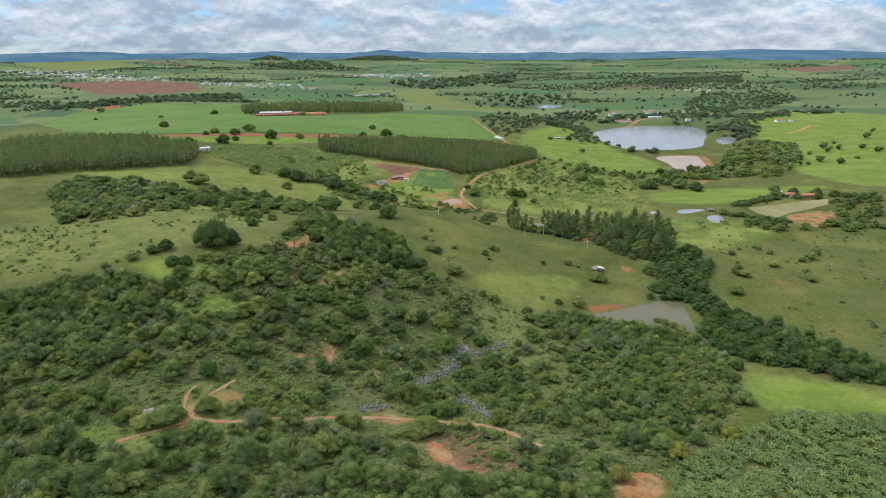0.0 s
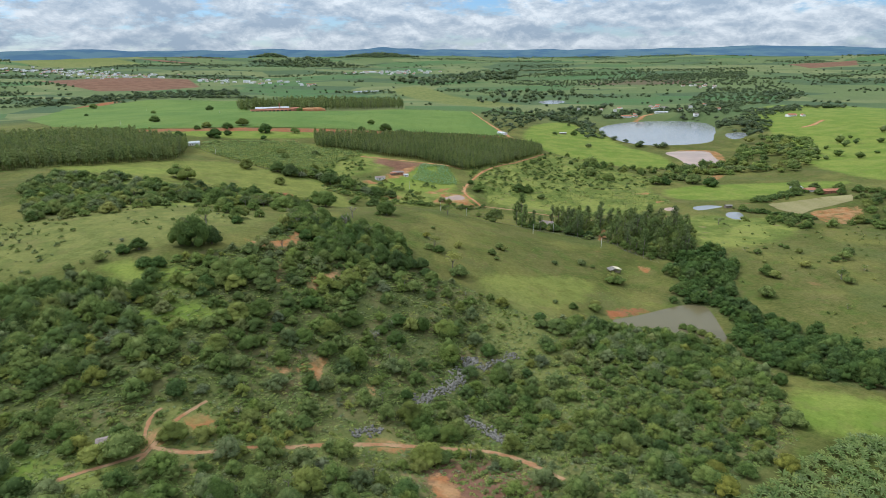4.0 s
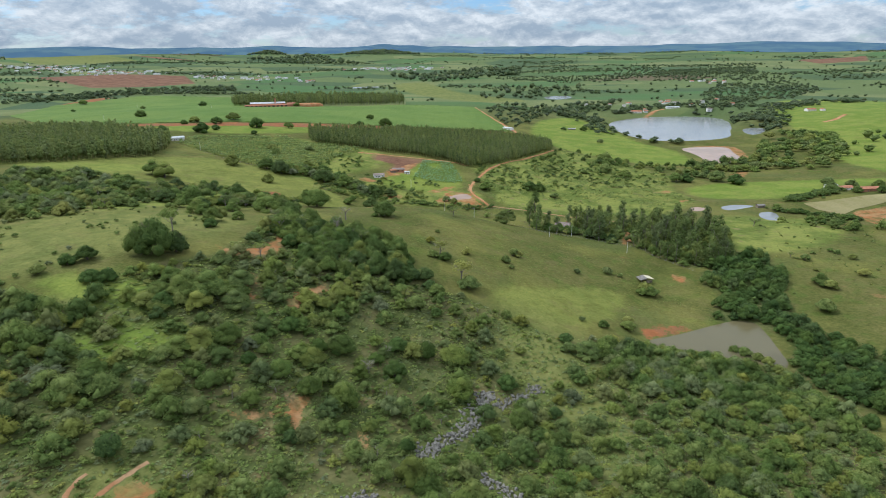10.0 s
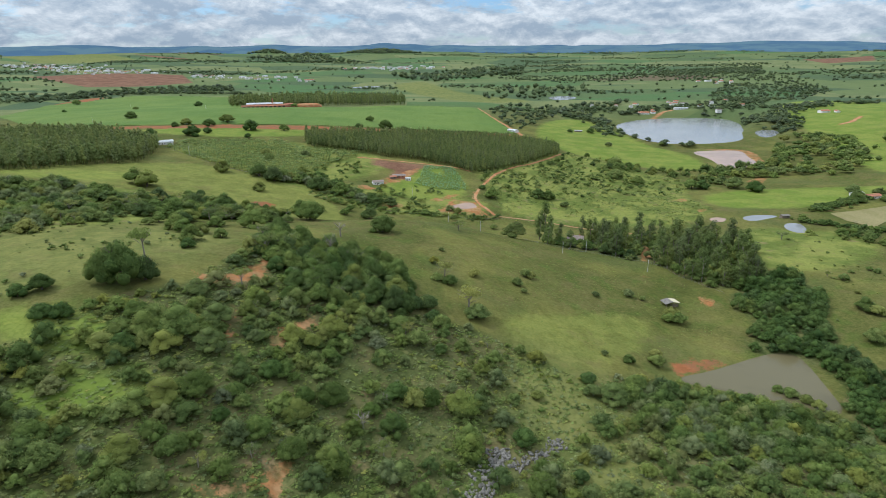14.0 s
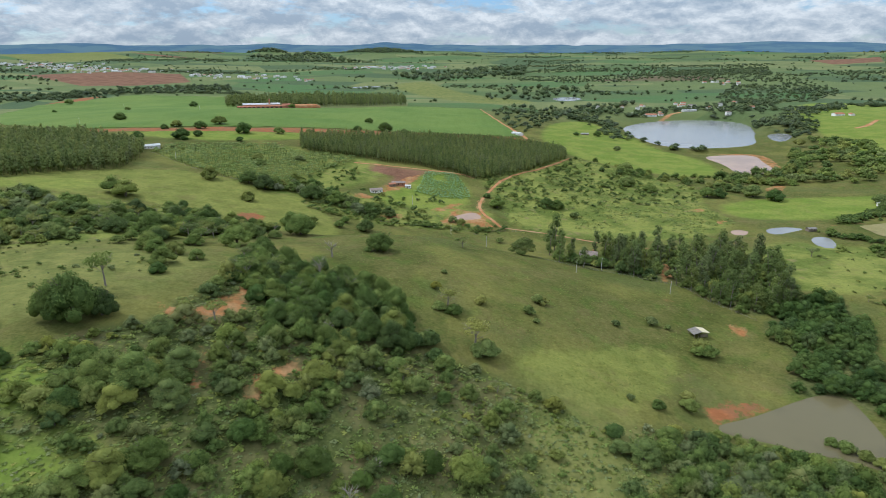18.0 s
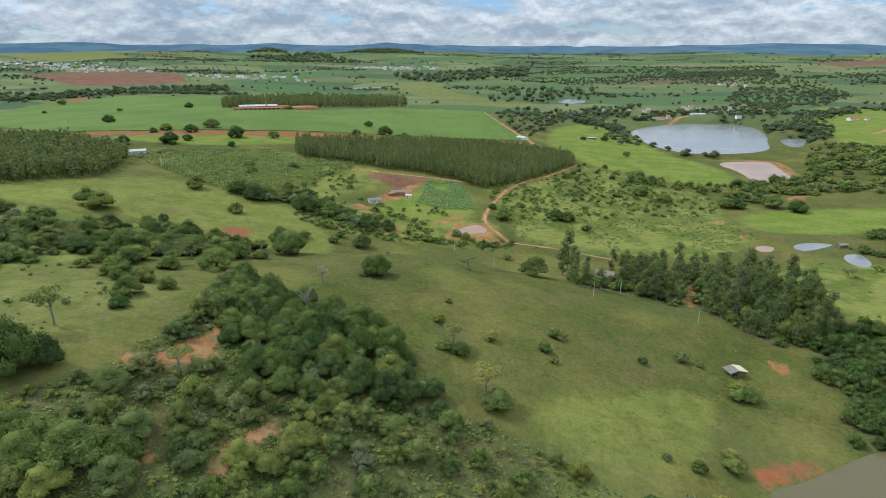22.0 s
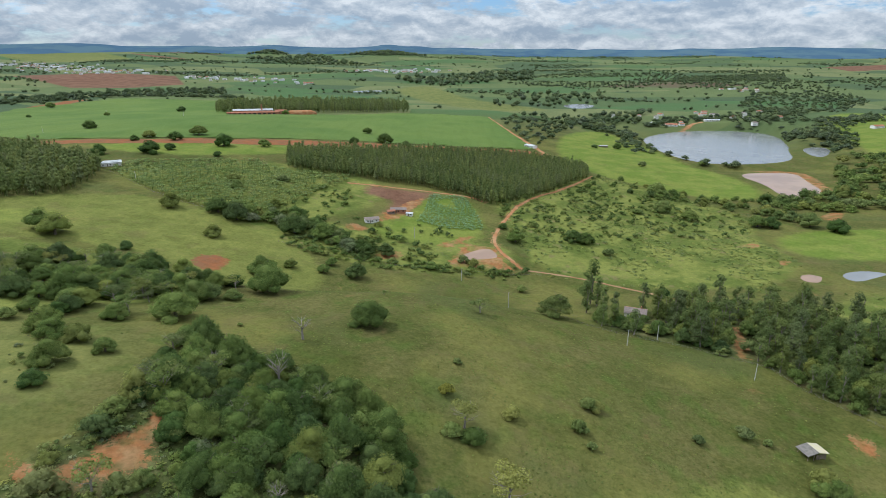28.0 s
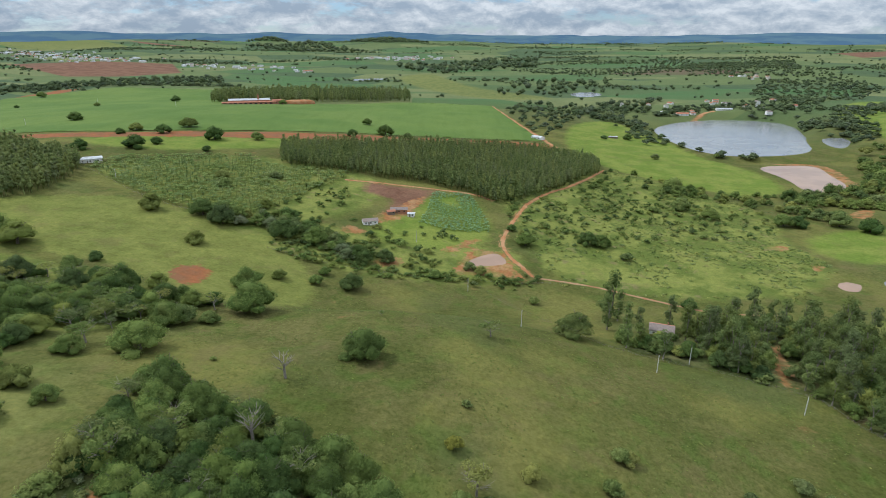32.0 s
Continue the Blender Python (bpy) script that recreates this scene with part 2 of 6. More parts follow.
def ground_material():
    n = Nodes("land", 0.95, spec=0.04).world_pos()
    big, mid, fine = n.noise(0.006, 5), n.noise(0.035, 5, shift=70), n.noise(0.45, 4)
    c = n.mix(n.step(big, 0.36, 0.64), (0.082, 0.088, 0.022), (0.112, 0.110, 0.032))
    c = n.mix(n.step(mid, 0.42, 0.68, 0, 0.75), c, (0.140, 0.122, 0.043))
    c = n.mix(n.step(n.noise(0.09, 5, shift=15), 0.50, 0.66, 0, 0.5), c, (0.080, 0.118, 0.022))
    c = n.mix(n.step(fine, 0.42, 0.72, 0, 0.6), c, n.mix(1.0, c, (0.60, 0.68, 0.5), "MULTIPLY"))
    c = n.mix(n.step(n.noise(1.1, 3, shift=88), 0.42, 0.66, 0, 0.5), c, n.mix(1.0, c, (0.62, 0.68, 0.52), "MULTIPLY"))
    c = n.mix(n.step(n.noise(0.022, 4, shift=300), 0.45, 0.65, 0, 0.45), c, n.mix(1.0, c, (0.72, 0.78, 0.72), "MULTIPLY"))
    c = n.mix(n.step(n.noise(0.055, 6, shift=220), 0.66, 0.74, 0, 0.4), c, (0.26, 0.135, 0.062))
    c = n.mix(n.step(n.noise(0.014, 5, shift=410), 0.50, 0.66, 0, 0.6), c, (0.158, 0.146, 0.039))
    c = n.mix(n.step(n.noise(0.018, 5, shift=520), 0.52, 0.68, 0, 0.6), c, (0.086, 0.098, 0.030))
    edge = n.math("MULTIPLY", n.math("SUBTRACT", n.noise(0.16, 5, shift=9), 0.5), 14.0)
    edge2 = n.math("MULTIPLY", n.math("SUBTRACT", n.noise(0.5, 4, shift=33), 0.5), 6.0)
    wob = n.math("ADD", edge, edge2)
    edge3 = n.math("MULTIPLY", n.math("SUBTRACT", n.noise(1.7, 4, shift=52), 0.5), 7.0)

    def zone(attr, soft, amount, colour, under):
        d = n.math("ADD", n.attr(attr), wob)
        return n.mix(n.step(n.math("ADD", d, edge3), -soft * 0.7, soft * 0.7, amount, 0.0), under, colour)

    cell = n.nt.nodes.new("ShaderNodeTexVoronoi")
    cell.inputs["Scale"].default_value = 0.0042
    cmap = n.nt.nodes.new("ShaderNodeMapping")
    cmap.inputs["Scale"].default_value = (0.7, 1.5, 0.0)
    cmap.inputs["Rotation"].default_value = (0, 0, 0.5)
    n.nt.links.new(n.pos, cmap.inputs["Vector"])
    n.nt.links.new(cmap.outputs[0], cell.inputs["Vector"])
    ramp = n.nt.nodes.new("ShaderNodeValToRGB")
    ramp.color_ramp.interpolation = "CONSTANT"
    # field tones bluer than near grass: a little distance haze is in the colours
    shades = ((0.0, (0.078, 0.112, 0.044)), (0.22, (0.112, 0.138, 0.052)), (0.42, (0.062, 0.092, 0.044)), (0.6, (0.150, 0.162, 0.066)),
              (0.74, (0.068, 0.122, 0.044)), (0.88, (0.120, 0.082, 0.052)), (0.93, (0.078, 0.108, 0.052)))
    for k, (at, col) in enumerate(shades):
        e = ramp.color_ramp.elements[k] if k < 2 else ramp.color_ramp.elements.new(at)
        e.position, e.color = at, (*col, 1)
    n.nt.links.new(cell.outputs["Color"], ramp.inputs["Fac"])
    far = n.mix(n.step(n.noise(0.012, 4, shift=77), 0.35, 0.65, 0, 0.5), ramp.outputs[0], (0.088, 0.112, 0.046))
    c = n.mix(n.step(n.attr("far"), 0, 1), c, far)
    scrubc = n.mix(n.step(n.noise(0.06, 5, shift=5), 0.4, 0.62), (0.080, 0.094, 0.029), (0.112, 0.118, 0.042))
    scrubc = n.mix(n.step(n.noise(0.05, 6, shift=120), 0.60, 0.70, 0, 0.8), scrubc, (0.22, 0.15, 0.08))
    scrubc = n.mix(n.step(fine, 0.4, 0.7, 0, 0.6), scrubc, n.mix(1.0, scrubc, (0.55, 0.62, 0.45), "MULTIPLY"))
    scrubc = n.mix(n.step(n.noise(0.28, 5, shift=610), 0.42, 0.62, 0, 0.35), scrubc, n.mix(1.0, scrubc, (0.50, 0.56, 0.42), "MULTIPLY"))
    scrubc = n.mix(n.step(n.noise(0.17, 5, shift=640), 0.55, 0.66, 0, 0.6), scrubc, (0.170, 0.160, 0.060))
    scrubc = n.mix(n.step(n.noise(0.8, 5, shift=660), 0.46, 0.60, 0, 0.55), scrubc, n.mix(1.0, scrubc, (0.48, 0.55, 0.42), "MULTIPLY"))
    scrubc = n.mix(n.step(n.noise(0.034, 5, shift=690), 0.48, 0.62, 0, 0.7), scrubc, (0.125, 0.108, 0.045))
    c = zone("wood", 6.0, 1.0, scrubc, c)
    roughc = n.mix(n.step(n.noise(0.045, 5, shift=31), 0.40, 0.60), (0.100, 0.126, 0.026), (0.182, 0.194, 0.046))
    roughc = n.mix(n.step(n.noise(0.09, 5, shift=44), 0.60, 0.70, 0, 0.7), roughc, (0.19, 0.15, 0.07))
    c = zone("rough", 9.0, 0.9, roughc, c)
    c = zone("lush", 10.0, 0.9, n.mix(n.step(mid, 0.4, 0.6), (0.120, 0.165, 0.026), (0.168, 0.196, 0.038)), c)
    # mown patch; also paints sunlight on the west pasture, beyond the cloud-shaded hill
    c = zone("mown_and_sunlit", 6.0, 0.68, n.mix(n.step(n.noise(0.07, 5, shift=81), 0.4, 0.62), (0.182, 0.192, 0.045), (0.138, 0.152, 0.034)), c)
    c = zone("dry", 22.0, 0.8, n.mix(n.step(n.noise(0.08, 5, shift=71), 0.4, 0.62), (0.165, 0.165, 0.048), (0.115, 0.128, 0.034)), c)
    c = zone("plough", 8.0, 1.0, n.mix(n.step(mid, 0.4, 0.6), (0.135, 0.068, 0.042), (0.175, 0.095, 0.058)), c)
    earthc = n.mix(n.step(n.noise(0.12, 5, shift=3), 0.40, 0.60), (0.285, 0.122, 0.048), (0.31, 0.175, 0.082))
    earthc = n.mix(n.step(fine, 0.45, 0.7, 0, 0.45), earthc, n.mix(1.0, earthc, (0.7, 0.68, 0.62), "MULTIPLY"))
    worn = n.step(n.noise(0.13, 5, shift=60), 0.36, 0.56, 0.30, 1.0)
    bare = n.math("MULTIPLY", n.step(n.math("ADD", n.attr("earth"), n.math("ADD", wob, edge3)), -1.2, 0.9, 0.95, 0.0), worn)
    c = n.mix(bare, c, earthc)
    c = n.mix(n.step(n.noise(0.7, 4, shift=19), 0.44, 0.68, 0, 0.45), c, n.mix(1.0, c, (0.62, 0.68, 0.55), "MULTIPLY"))
    c = zone("clay", 2.6, 1.0, n.mix(n.step(n.noise(0.11, 5, shift=27), 0.4, 0.6), (0.235, 0.092, 0.038), (0.190, 0.090, 0.044)), c)
    near = n.step(n.attr("far"), 0, 1, 1.0, 0.0)
    c = n.mix(n.math("MULTIPLY", near, n.step(n.noise(0.21, 5, 0.65, shift=702), 0.46, 0.64, 0, 0.42)), c, n.mix(1.0, c, (0.70, 0.70, 0.62), "MULTIPLY"))
    c = n.mix(n.math("MULTIPLY", near, n.step(n.noise(0.30, 5, 0.65, shift=733), 0.50, 0.66, 0, 0.40)), c, n.mix(1.0, c, (1.40, 1.32, 1.25), "MULTIPLY"))
    c = n.mix(n.math("MULTIPLY", near, n.step(n.noise(0.06, 6, 0.65, shift=761), 0.54, 0.66, 0, 0.5)), c, n.mix(0.5, c, (0.135, 0.098, 0.045)))
    h = n.math("ADD", n.math("MULTIPLY", fine, 0.6), n.math("MULTIPLY", n.noise(2.4, 3), 0.3))
    n.bump(h, 0.8, 0.6)
    return n.done(c)


def hazy_hill_material():
    n = Nodes("hazy_hills", 0.95, spec=0.0).world_pos()
    # blue of the distance haze, painted into the base colour of the hills
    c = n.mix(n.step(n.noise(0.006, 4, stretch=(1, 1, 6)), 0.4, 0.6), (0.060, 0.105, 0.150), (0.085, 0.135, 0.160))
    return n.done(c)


LAND, HAZY_HILLS = ground_material(), hazy_hill_material()
# ---- building helpers ----
rng = np.random.default_rng(7)


def mesh_of(name, verts, faces, materials, smooth=False, index=None):
    """One mesh from arrays; faces all of one size, or a list of arrays."""
    groups = faces if isinstance(faces, list) else [faces]
    me = bpy.data.meshes.new(name)
    verts = np.asarray(verts, dtype=np.float32)
    sizes = np.concatenate([np.full(len(g), g.shape[1]) for g in groups])
    loops = np.concatenate([np.asarray(g).ravel() for g in groups]).astype(np.int32)
    me.vertices.add(len(verts))
    me.vertices.foreach_set("co", verts.ravel())
    me.loops.add(len(loops))
    me.loops.foreach_set("vertex_index", loops)
    me.polygons.add(len(sizes))
    me.polygons.foreach_set("loop_start", np.concatenate([[0], np.cumsum(sizes)[:-1]]).astype(np.int32))
    me.polygons.foreach_set("loop_total", sizes.astype(np.int32))
    for m in materials if isinstance(materials, (list, tuple)) else [materials]:
        me.materials.append(m)
    if index is not None:
        me.polygons.foreach_set("material_index", np.asarray(index, dtype=np.int32))
    me.polygons.foreach_set("use_smooth", np.full(len(sizes), bool(smooth)))
    me.update(calc_edges=True)
    return me


def part(name, data, parent, label=""):
    """A mesh object under a thing or a part."""
    ob = new(name, data)
    ob.parent = parent
    if label:
        ob["label"] = label
    return ob


def bm_mesh(name, bm, material, smooth=False):
    me = bpy.data.meshes.new(name)
    bmesh.ops.recalc_face_normals(bm, faces=bm.faces)
    bm.to_mesh(me)
    bm.free()
    me.materials.append(material)
    if smooth:
        me.polygons.foreach_set("use_smooth", np.full(len(me.polygons), True))
    return me


def box_into(bm, x0, x1, y0, y1, z0, z1, bevel=0.0):
    vs = [bm.verts.new((x, y, z)) for z in (z0, z1) for x, y in ((x0, y0), (x1, y0), (x1, y1), (x0, y1))]
    fs = [bm.faces.new([vs[i] for i in f]) for f in ((3, 2, 1, 0), (4, 5, 6, 7), (0, 1, 5, 4), (1, 2, 6, 5), (2, 3, 7, 6), (3, 0, 4, 7))]
    if bevel:
        bmesh.ops.bevel(bm, geom=list({e for f in fs for e in f.edges}), offset=bevel, segments=1, affect="EDGES")


def vnoise(x, y, size, seed=0):
    """Smooth value noise from 0 to 1, with features of that many metres."""
    x, y = np.asarray(x, float) / size, np.asarray(y, float) / size
    ix, iy = np.floor(x).astype(np.int64), np.floor(y).astype(np.int64)
    fx, fy = x - ix, y - iy
    fx, fy = fx * fx * (3 - 2 * fx), fy * fy * (3 - 2 * fy)

    def h(a, b):
        v = (a * 374761393 + b * 668265263 + seed * 1442695041) & 0x7FFFFFFF
        v = ((v ^ (v >> 13)) * 1274126177) & 0x7FFFFFFF
        return ((v ^ (v >> 16)) & 0xFFFF) / 65535.0
    return (h(ix, iy) * (1 - fx) + h(ix + 1, iy) * fx) * (1 - fy) + (h(ix, iy + 1) * (1 - fx) + h(ix + 1, iy + 1) * fx) * fy


def rounded(poly, times=2):
    """Cut the corners of a closed outline."""
    p = np.asarray(poly, float)
    for _ in range(times):
        q = np.roll(p, -1, 0)
        p = np.stack([0.75 * p + 0.25 * q, 0.25 * p + 0.75 * q], 1).reshape(-1, 2)
    return p


def rounded_line(line, times=2):
    p = np.asarray(line, float)
    for _ in range(times):
        q = np.stack([0.75 * p[:-1] + 0.25 * p[1:], 0.25 * p[:-1] + 0.75 * p[1:]], 1).reshape(-1, 2)
        p = np.concatenate([p[:1], q, p[-1:]])
    return p


def dist_line(x, y, line, closed=False):
    p = np.asarray(line, float)
    q = np.roll(p, -1, 0) if closed else p[1:]
    p = p if closed else p[:-1]
    best = np.full(x.shape, 1e9)
    for (ax, ay), (bx, by) in zip(p, q):
        dx, dy = bx - ax, by - ay
        t = np.clip(((x - ax) * dx + (y - ay) * dy) / max(dx * dx + dy * dy, 1e-9), 0, 1)
        best = np.minimum(best, (x - ax - t * dx) ** 2 + (y - ay - t * dy) ** 2)
    return np.sqrt(best)


def inside(x, y, poly):
    p = np.asarray(poly, float)
    q = np.roll(p, -1, 0)
    r = np.zeros(x.shape, bool)
    for (ax, ay), (bx, by) in zip(p, q):
        if ay != by:
            r ^= ((ay > y) != (by > y)) & (x < (bx - ax) * (y - ay) / (by - ay) + ax)
    return r


def signed(x, y, poly, reach=60.0):
    """Distance to an outline, negative inside; far from it just the reach."""
    x, y = np.asarray(x, float), np.asarray(y, float)
    p = np.asarray(poly, float)
    out = np.full(x.shape, reach)
    near = (x > p[:, 0].min() - reach) & (x < p[:, 0].max() + reach) & (y > p[:, 1].min() - reach) & (y < p[:, 1].max() + reach)
    d = dist_line(x[near], y[near], p, True)
    out[near] = np.clip(np.where(inside(x[near], y[near], p), -d, d), -reach, reach)
    return out


# ---- the plan: relief, ponds, fields, roads ----
# landforms: centre x, y, spread along x and y, height
LANDFORMS = [
    (-150, 380, 90, 90, 18.3), (-60, 460, 70, 70, 5.7), (-100, 560, 80, 90, -7.5), (-20, 520, 60, 50, 8.2),
    (-230, 700, 150, 130, -7.5), (-300, 850, 200, 200, 13.1), (-400, 500, 220, 220, 35.4), (-120, 230, 110, 90, -1.0),
    (0, 280, 60, 60, -14.5), (80, 240, 100, 80, -4.8), (150, 370, 80, 60, -15.0), (130, 480, 70, 70, -7.4)]
LANDFORMS += [
    (60, 640, 110, 70, -13.5), (-60, 1080, 180, 180, -4.9), (-450, 1150, 300, 250, 28.1), (-450, 1500, 250, 250, -2.6),
    (450, 1250, 220, 260, -34.4), (280, 800, 200, 180, -20.5), (780, 1350, 220, 260, 15.4), (850, 850, 260, 260, 9.3),
    (-75, 590, 28, 38, -3.0), (-42, 535, 42, 32, 2.6), (30, 620, 45, 25, -2.5), (-1190, 4330, 60, 120, 24), (-445, 4380, 125, 130, 22), (350, 420, 180, 160, -9.3), (-50, 750, 60, 90, -4.2), (150, 1050, 160, 200, 3.3),
    (-40, 556, 60, 13, 3.8), (-40, 588, 60, 14, -4.0)]

PONDS = {  # name: water level, outline
    "lake": (3.0, [(338, 1385), (395, 1463), (465, 1515), (557, 1530), (618, 1500), (622, 1440), (578, 1320), (522, 1200), (485, 1155), (422, 1133), (362, 1132), (334, 1185), (328, 1270)]),
    "silt_pond": (0.0, [(372, 1075), (430, 1088), (462, 1082), (444, 1024), (435, 972), (400, 939), (368, 943), (382, 1004)]),
    "side_pond": (5.0, [(575, 1282), (625, 1302), (618, 1261), (560, 1185), (548, 1206)]),
    "meadow_pond": (5.0, [(104, 387), (118, 391), (132, 397), (152, 407), (166, 412), (174, 408), (173, 394), (170, 377), (167, 358), (160, 355), (148, 364), (134, 369), (120, 376), (106, 381)]),
    "road_pond": (13.0, [(-8, 676), (0, 691), (14, 702), (19, 699), (23, 684), (20, 678), (4, 675)]),
    "marsh_pond": (4.6, [(213, 666), (224, 672), (235, 670), (236, 662), (220, 655), (213, 658)]),
    "reed_pond": (4.7, [(236, 671), (258, 681), (269, 677), (268, 666), (248, 658), (236, 658)]),
    "sedge_pond": (4.7, [(269, 676), (291, 684), (307, 679), (304, 671), (289, 662), (268, 660)]),
    "rush_pond": (4.9, [(296, 652), (313, 656), (308, 633), (296, 619), (288, 632)]),
    "upper_pond": (22.5, [(271, 1873), (344, 1941), (374, 1860), (294, 1758)]),
    "reservoir": (30.0, [(-347, 2238), (-280, 2308), (-198, 2309), (-283, 2170)]),
}
PONDS = {k: (lv, rounded(p, 2)) for k, (lv, p) in PONDS.items()}


def ground_z(x, y):
    x, y = np.asarray(x, float), np.asarray(y, float)
    x, y = np.broadcast_arrays(x, y)
    z = np.full(x.shape, 26.0)
    for cx, cy, sx, sy, h in LANDFORMS:
        z = z + h * np.exp(-((x - cx) / sx) ** 2 / 2 - ((y - cy) / sy) ** 2 / 2)
    d = np.hypot(x, y)
    s = np.clip((d - 1900) / 2900, 0, 1)
    z = z + 112 * s ** 1.4
    z = z + (vnoise(x, y, 420, 3) - 0.5) * 16 * np.clip((d - 1900) / 900, 0, 1)
    z = z + (vnoise(x, y, 34, 5) - 0.5) * 1.3 + (vnoise(x, y, 11, 6) - 0.5) * 0.5
    for level, outline in PONDS.values():
        e = signed(x, y, outline, 40.0)
        w = np.clip(1 - e / 26.0, 0, 1)
        w = w * w * (3 - 2 * w)
        z = z + w * (level + np.clip(e * 0.12, -1.6, 3.0) - z)
    return z


def gz(x, y):
    return float(ground_z(np.array([x]), np.array([y]))[0])


FIELDS = {
    "soy": [(-486, 940), (-380, 951), (-272, 990), (-155, 1054), (-15, 1105), (111, 1148), (66, 1560), (-104, 1581), (-322, 1430), (-421, 1375), (-600, 1880), (-890, 1900), (-975, 1616), (-860, 1290), (-660, 1060)],
    "mown_and_sunlit": [(20, 403), (29, 413), (78, 436), (103, 442), (106, 424), (82, 395), (67, 386), (44, 383), (24, 392)],
    "stubble": [(355, 680), (433, 699), (461, 701), (442, 671), (388, 647), (356, 622), (350, 649)],
    # not mown: gets the lighter grass colour to look sunlit
    "west_pasture": [(-420, 610), (-300, 690), (-250, 715), (-170, 690), (-110, 655), (-85, 600), (-110, 560), (-150, 575), (-215, 600), (-260, 590), (-330, 600)],
    "farm_grass": [(-77, 723), (-64, 758), (-30, 823), (3, 825), (16, 747), (10, 720), (-19, 697), (-54, 702), (-71, 706)],
}
CLAY = [
    [(-480, 929), (-376, 941), (-270, 981), (-154, 1043), (-15, 1093), (114, 1138), (122, 1086), (88, 1081), (-15, 1052), (-146, 1001), (-231, 960), (-335, 921), (-455, 896)],
    [(-169, 603), (-153, 613), (-146, 607), (-146, 583), (-155, 583)],
    [(104, 397), (122, 402), (136, 403), (118, 391), (104, 388)],
    [(-218, 531), (-216, 542), (-198, 515), (-201, 509)],
    [(-960, 1570), (-992, 1749), (-962, 1900), (-940, 1797), (-933, 1604), (-882, 1465)],
]
EARTH_SPOTS = [
    [(-76, 744), (-68, 762), (-54, 788), (-40, 810), (-34, 804), (-46, 778), (-50, 758), (-60, 742), (-72, 734)],
    [(-12, 672), (-6, 692), (-1, 710), (7, 706), (22, 704), (25, 676), (33, 660), (14, 662), (-14, 659)],
    [(-97, 719), (-79, 720), (-78, 707), (-94, 706)],
    [(-68, 667), (-48, 680), (-45, 666), (-62, 657)],
    [(-23, 698), (-3, 721), (7, 727), (2, 716), (-18, 693)],
    [(131, 536), (136, 534), (146, 560), (154, 580), (148, 582), (139, 559)],
]
EARTH_SPOTS += [
    [(-103, 240), (-96, 244), (-91, 240), (-92, 234), (-98, 233)],
    [(-111, 224), (-112, 231), (-108, 234), (-105, 228), (-106, 220), (-110, 218)],
    [(-34, 244), (-26, 248), (-17, 247), (-19, 241), (-30, 238)],
    [(-82, 277), (-76, 281), (-68, 283), (-70, 279), (-76, 276)], [(-66, 291), (-60, 296), (-57, 290), (-59, 282), (-54, 276), (-57, 274), (-62, 284)],
    [(-39, 286), (-34, 281), (-30, 273), (-34, 273), (-39, 280)],
    [(-101, 369), (-99, 370), (-96, 356), (-92, 347), (-94, 348), (-98, 358)],
    [(-126, 394), (-115, 386), (-101, 408), (-98, 423), (-91, 395), (-94, 391), (-104, 387), (-116, 383)],
    [(-80, 347), (-75, 358), (-66, 371), (-61, 373), (-67, 358), (-74, 348)],
]
EARTH_SPOTS += [
    [(229, 747), (251, 754), (243, 740), (231, 738)],
    [(242, 707), (250, 704), (243, 693), (236, 694)],
    [(367, 862), (395, 870), (371, 836), (353, 836)],
    [(378, 1095), (440, 1100), (475, 1085), (455, 1010), (440, 955), (425, 965), (430, 1020), (440, 1075), (410, 1090)],
    [(367, 630), (406, 648), (439, 650), (389, 578), (362, 589)],
]
EARTH_SPOTS += [
    [(-480, 1470), (-455, 1490), (-360, 1560), (-300, 1600), (-310, 1560), (-380, 1500), (-460, 1440)],
    [(-4, 229), (-1, 226), (5, 214), (17, 204), (19, 200), (4, 207), (-3, 210), (-10, 226)],
    [(60, 190), (78, 205), (88, 200), (84, 186), (70, 180)],
    [(149, 464), (157, 466), (156, 478), (150, 476)],
]
PLOUGHED = [
    [(-1637, 2544), (-1404, 2716), (-1080, 2669), (-904, 2338), (-1016, 2209), (-1219, 2217)],
    [(1854, 3432), (2301, 3539), (2124, 3243), (1824, 3143)],
    [(-2082, 4160), (-1562, 3878), (-1336, 3718), (-1767, 3914)],
    [(-92, 832), (-60, 828), (-30, 829), (-42, 786), (-49, 757), (-68, 757), (-65, 790), (-90, 803)],
    [(-10, 229), (-5, 238), (17, 239), (38, 228), (32, 206), (19, 200), (4, 207), (-3, 210)],
]
DRY_LAND = [
    [(-208, 2336), (-76, 2537), (-11, 2125), (99, 1900), (258, 1720), (44, 1678), (-129, 2024)],
    [(-2954, 4310), (-2300, 4200), (-1678, 3678), (-1849, 3381), (-2327, 3416)],
    [(20, 246), (60, 226), (75, 214), (50, 205), (42, 228), (10, 243)],
    [(-136, 198), (-120, 222), (-116, 250), (-100, 256), (-88, 240), (-60, 238), (-20, 252), (12, 254), (14, 246), (-18, 240), (-50, 231), (-85, 216), (-112, 208)],
    [(-300, 330), (-205, 335), (-170, 370), (-130, 400), (-125, 470), (-200, 480), (-262, 430), (-330, 400)],
]
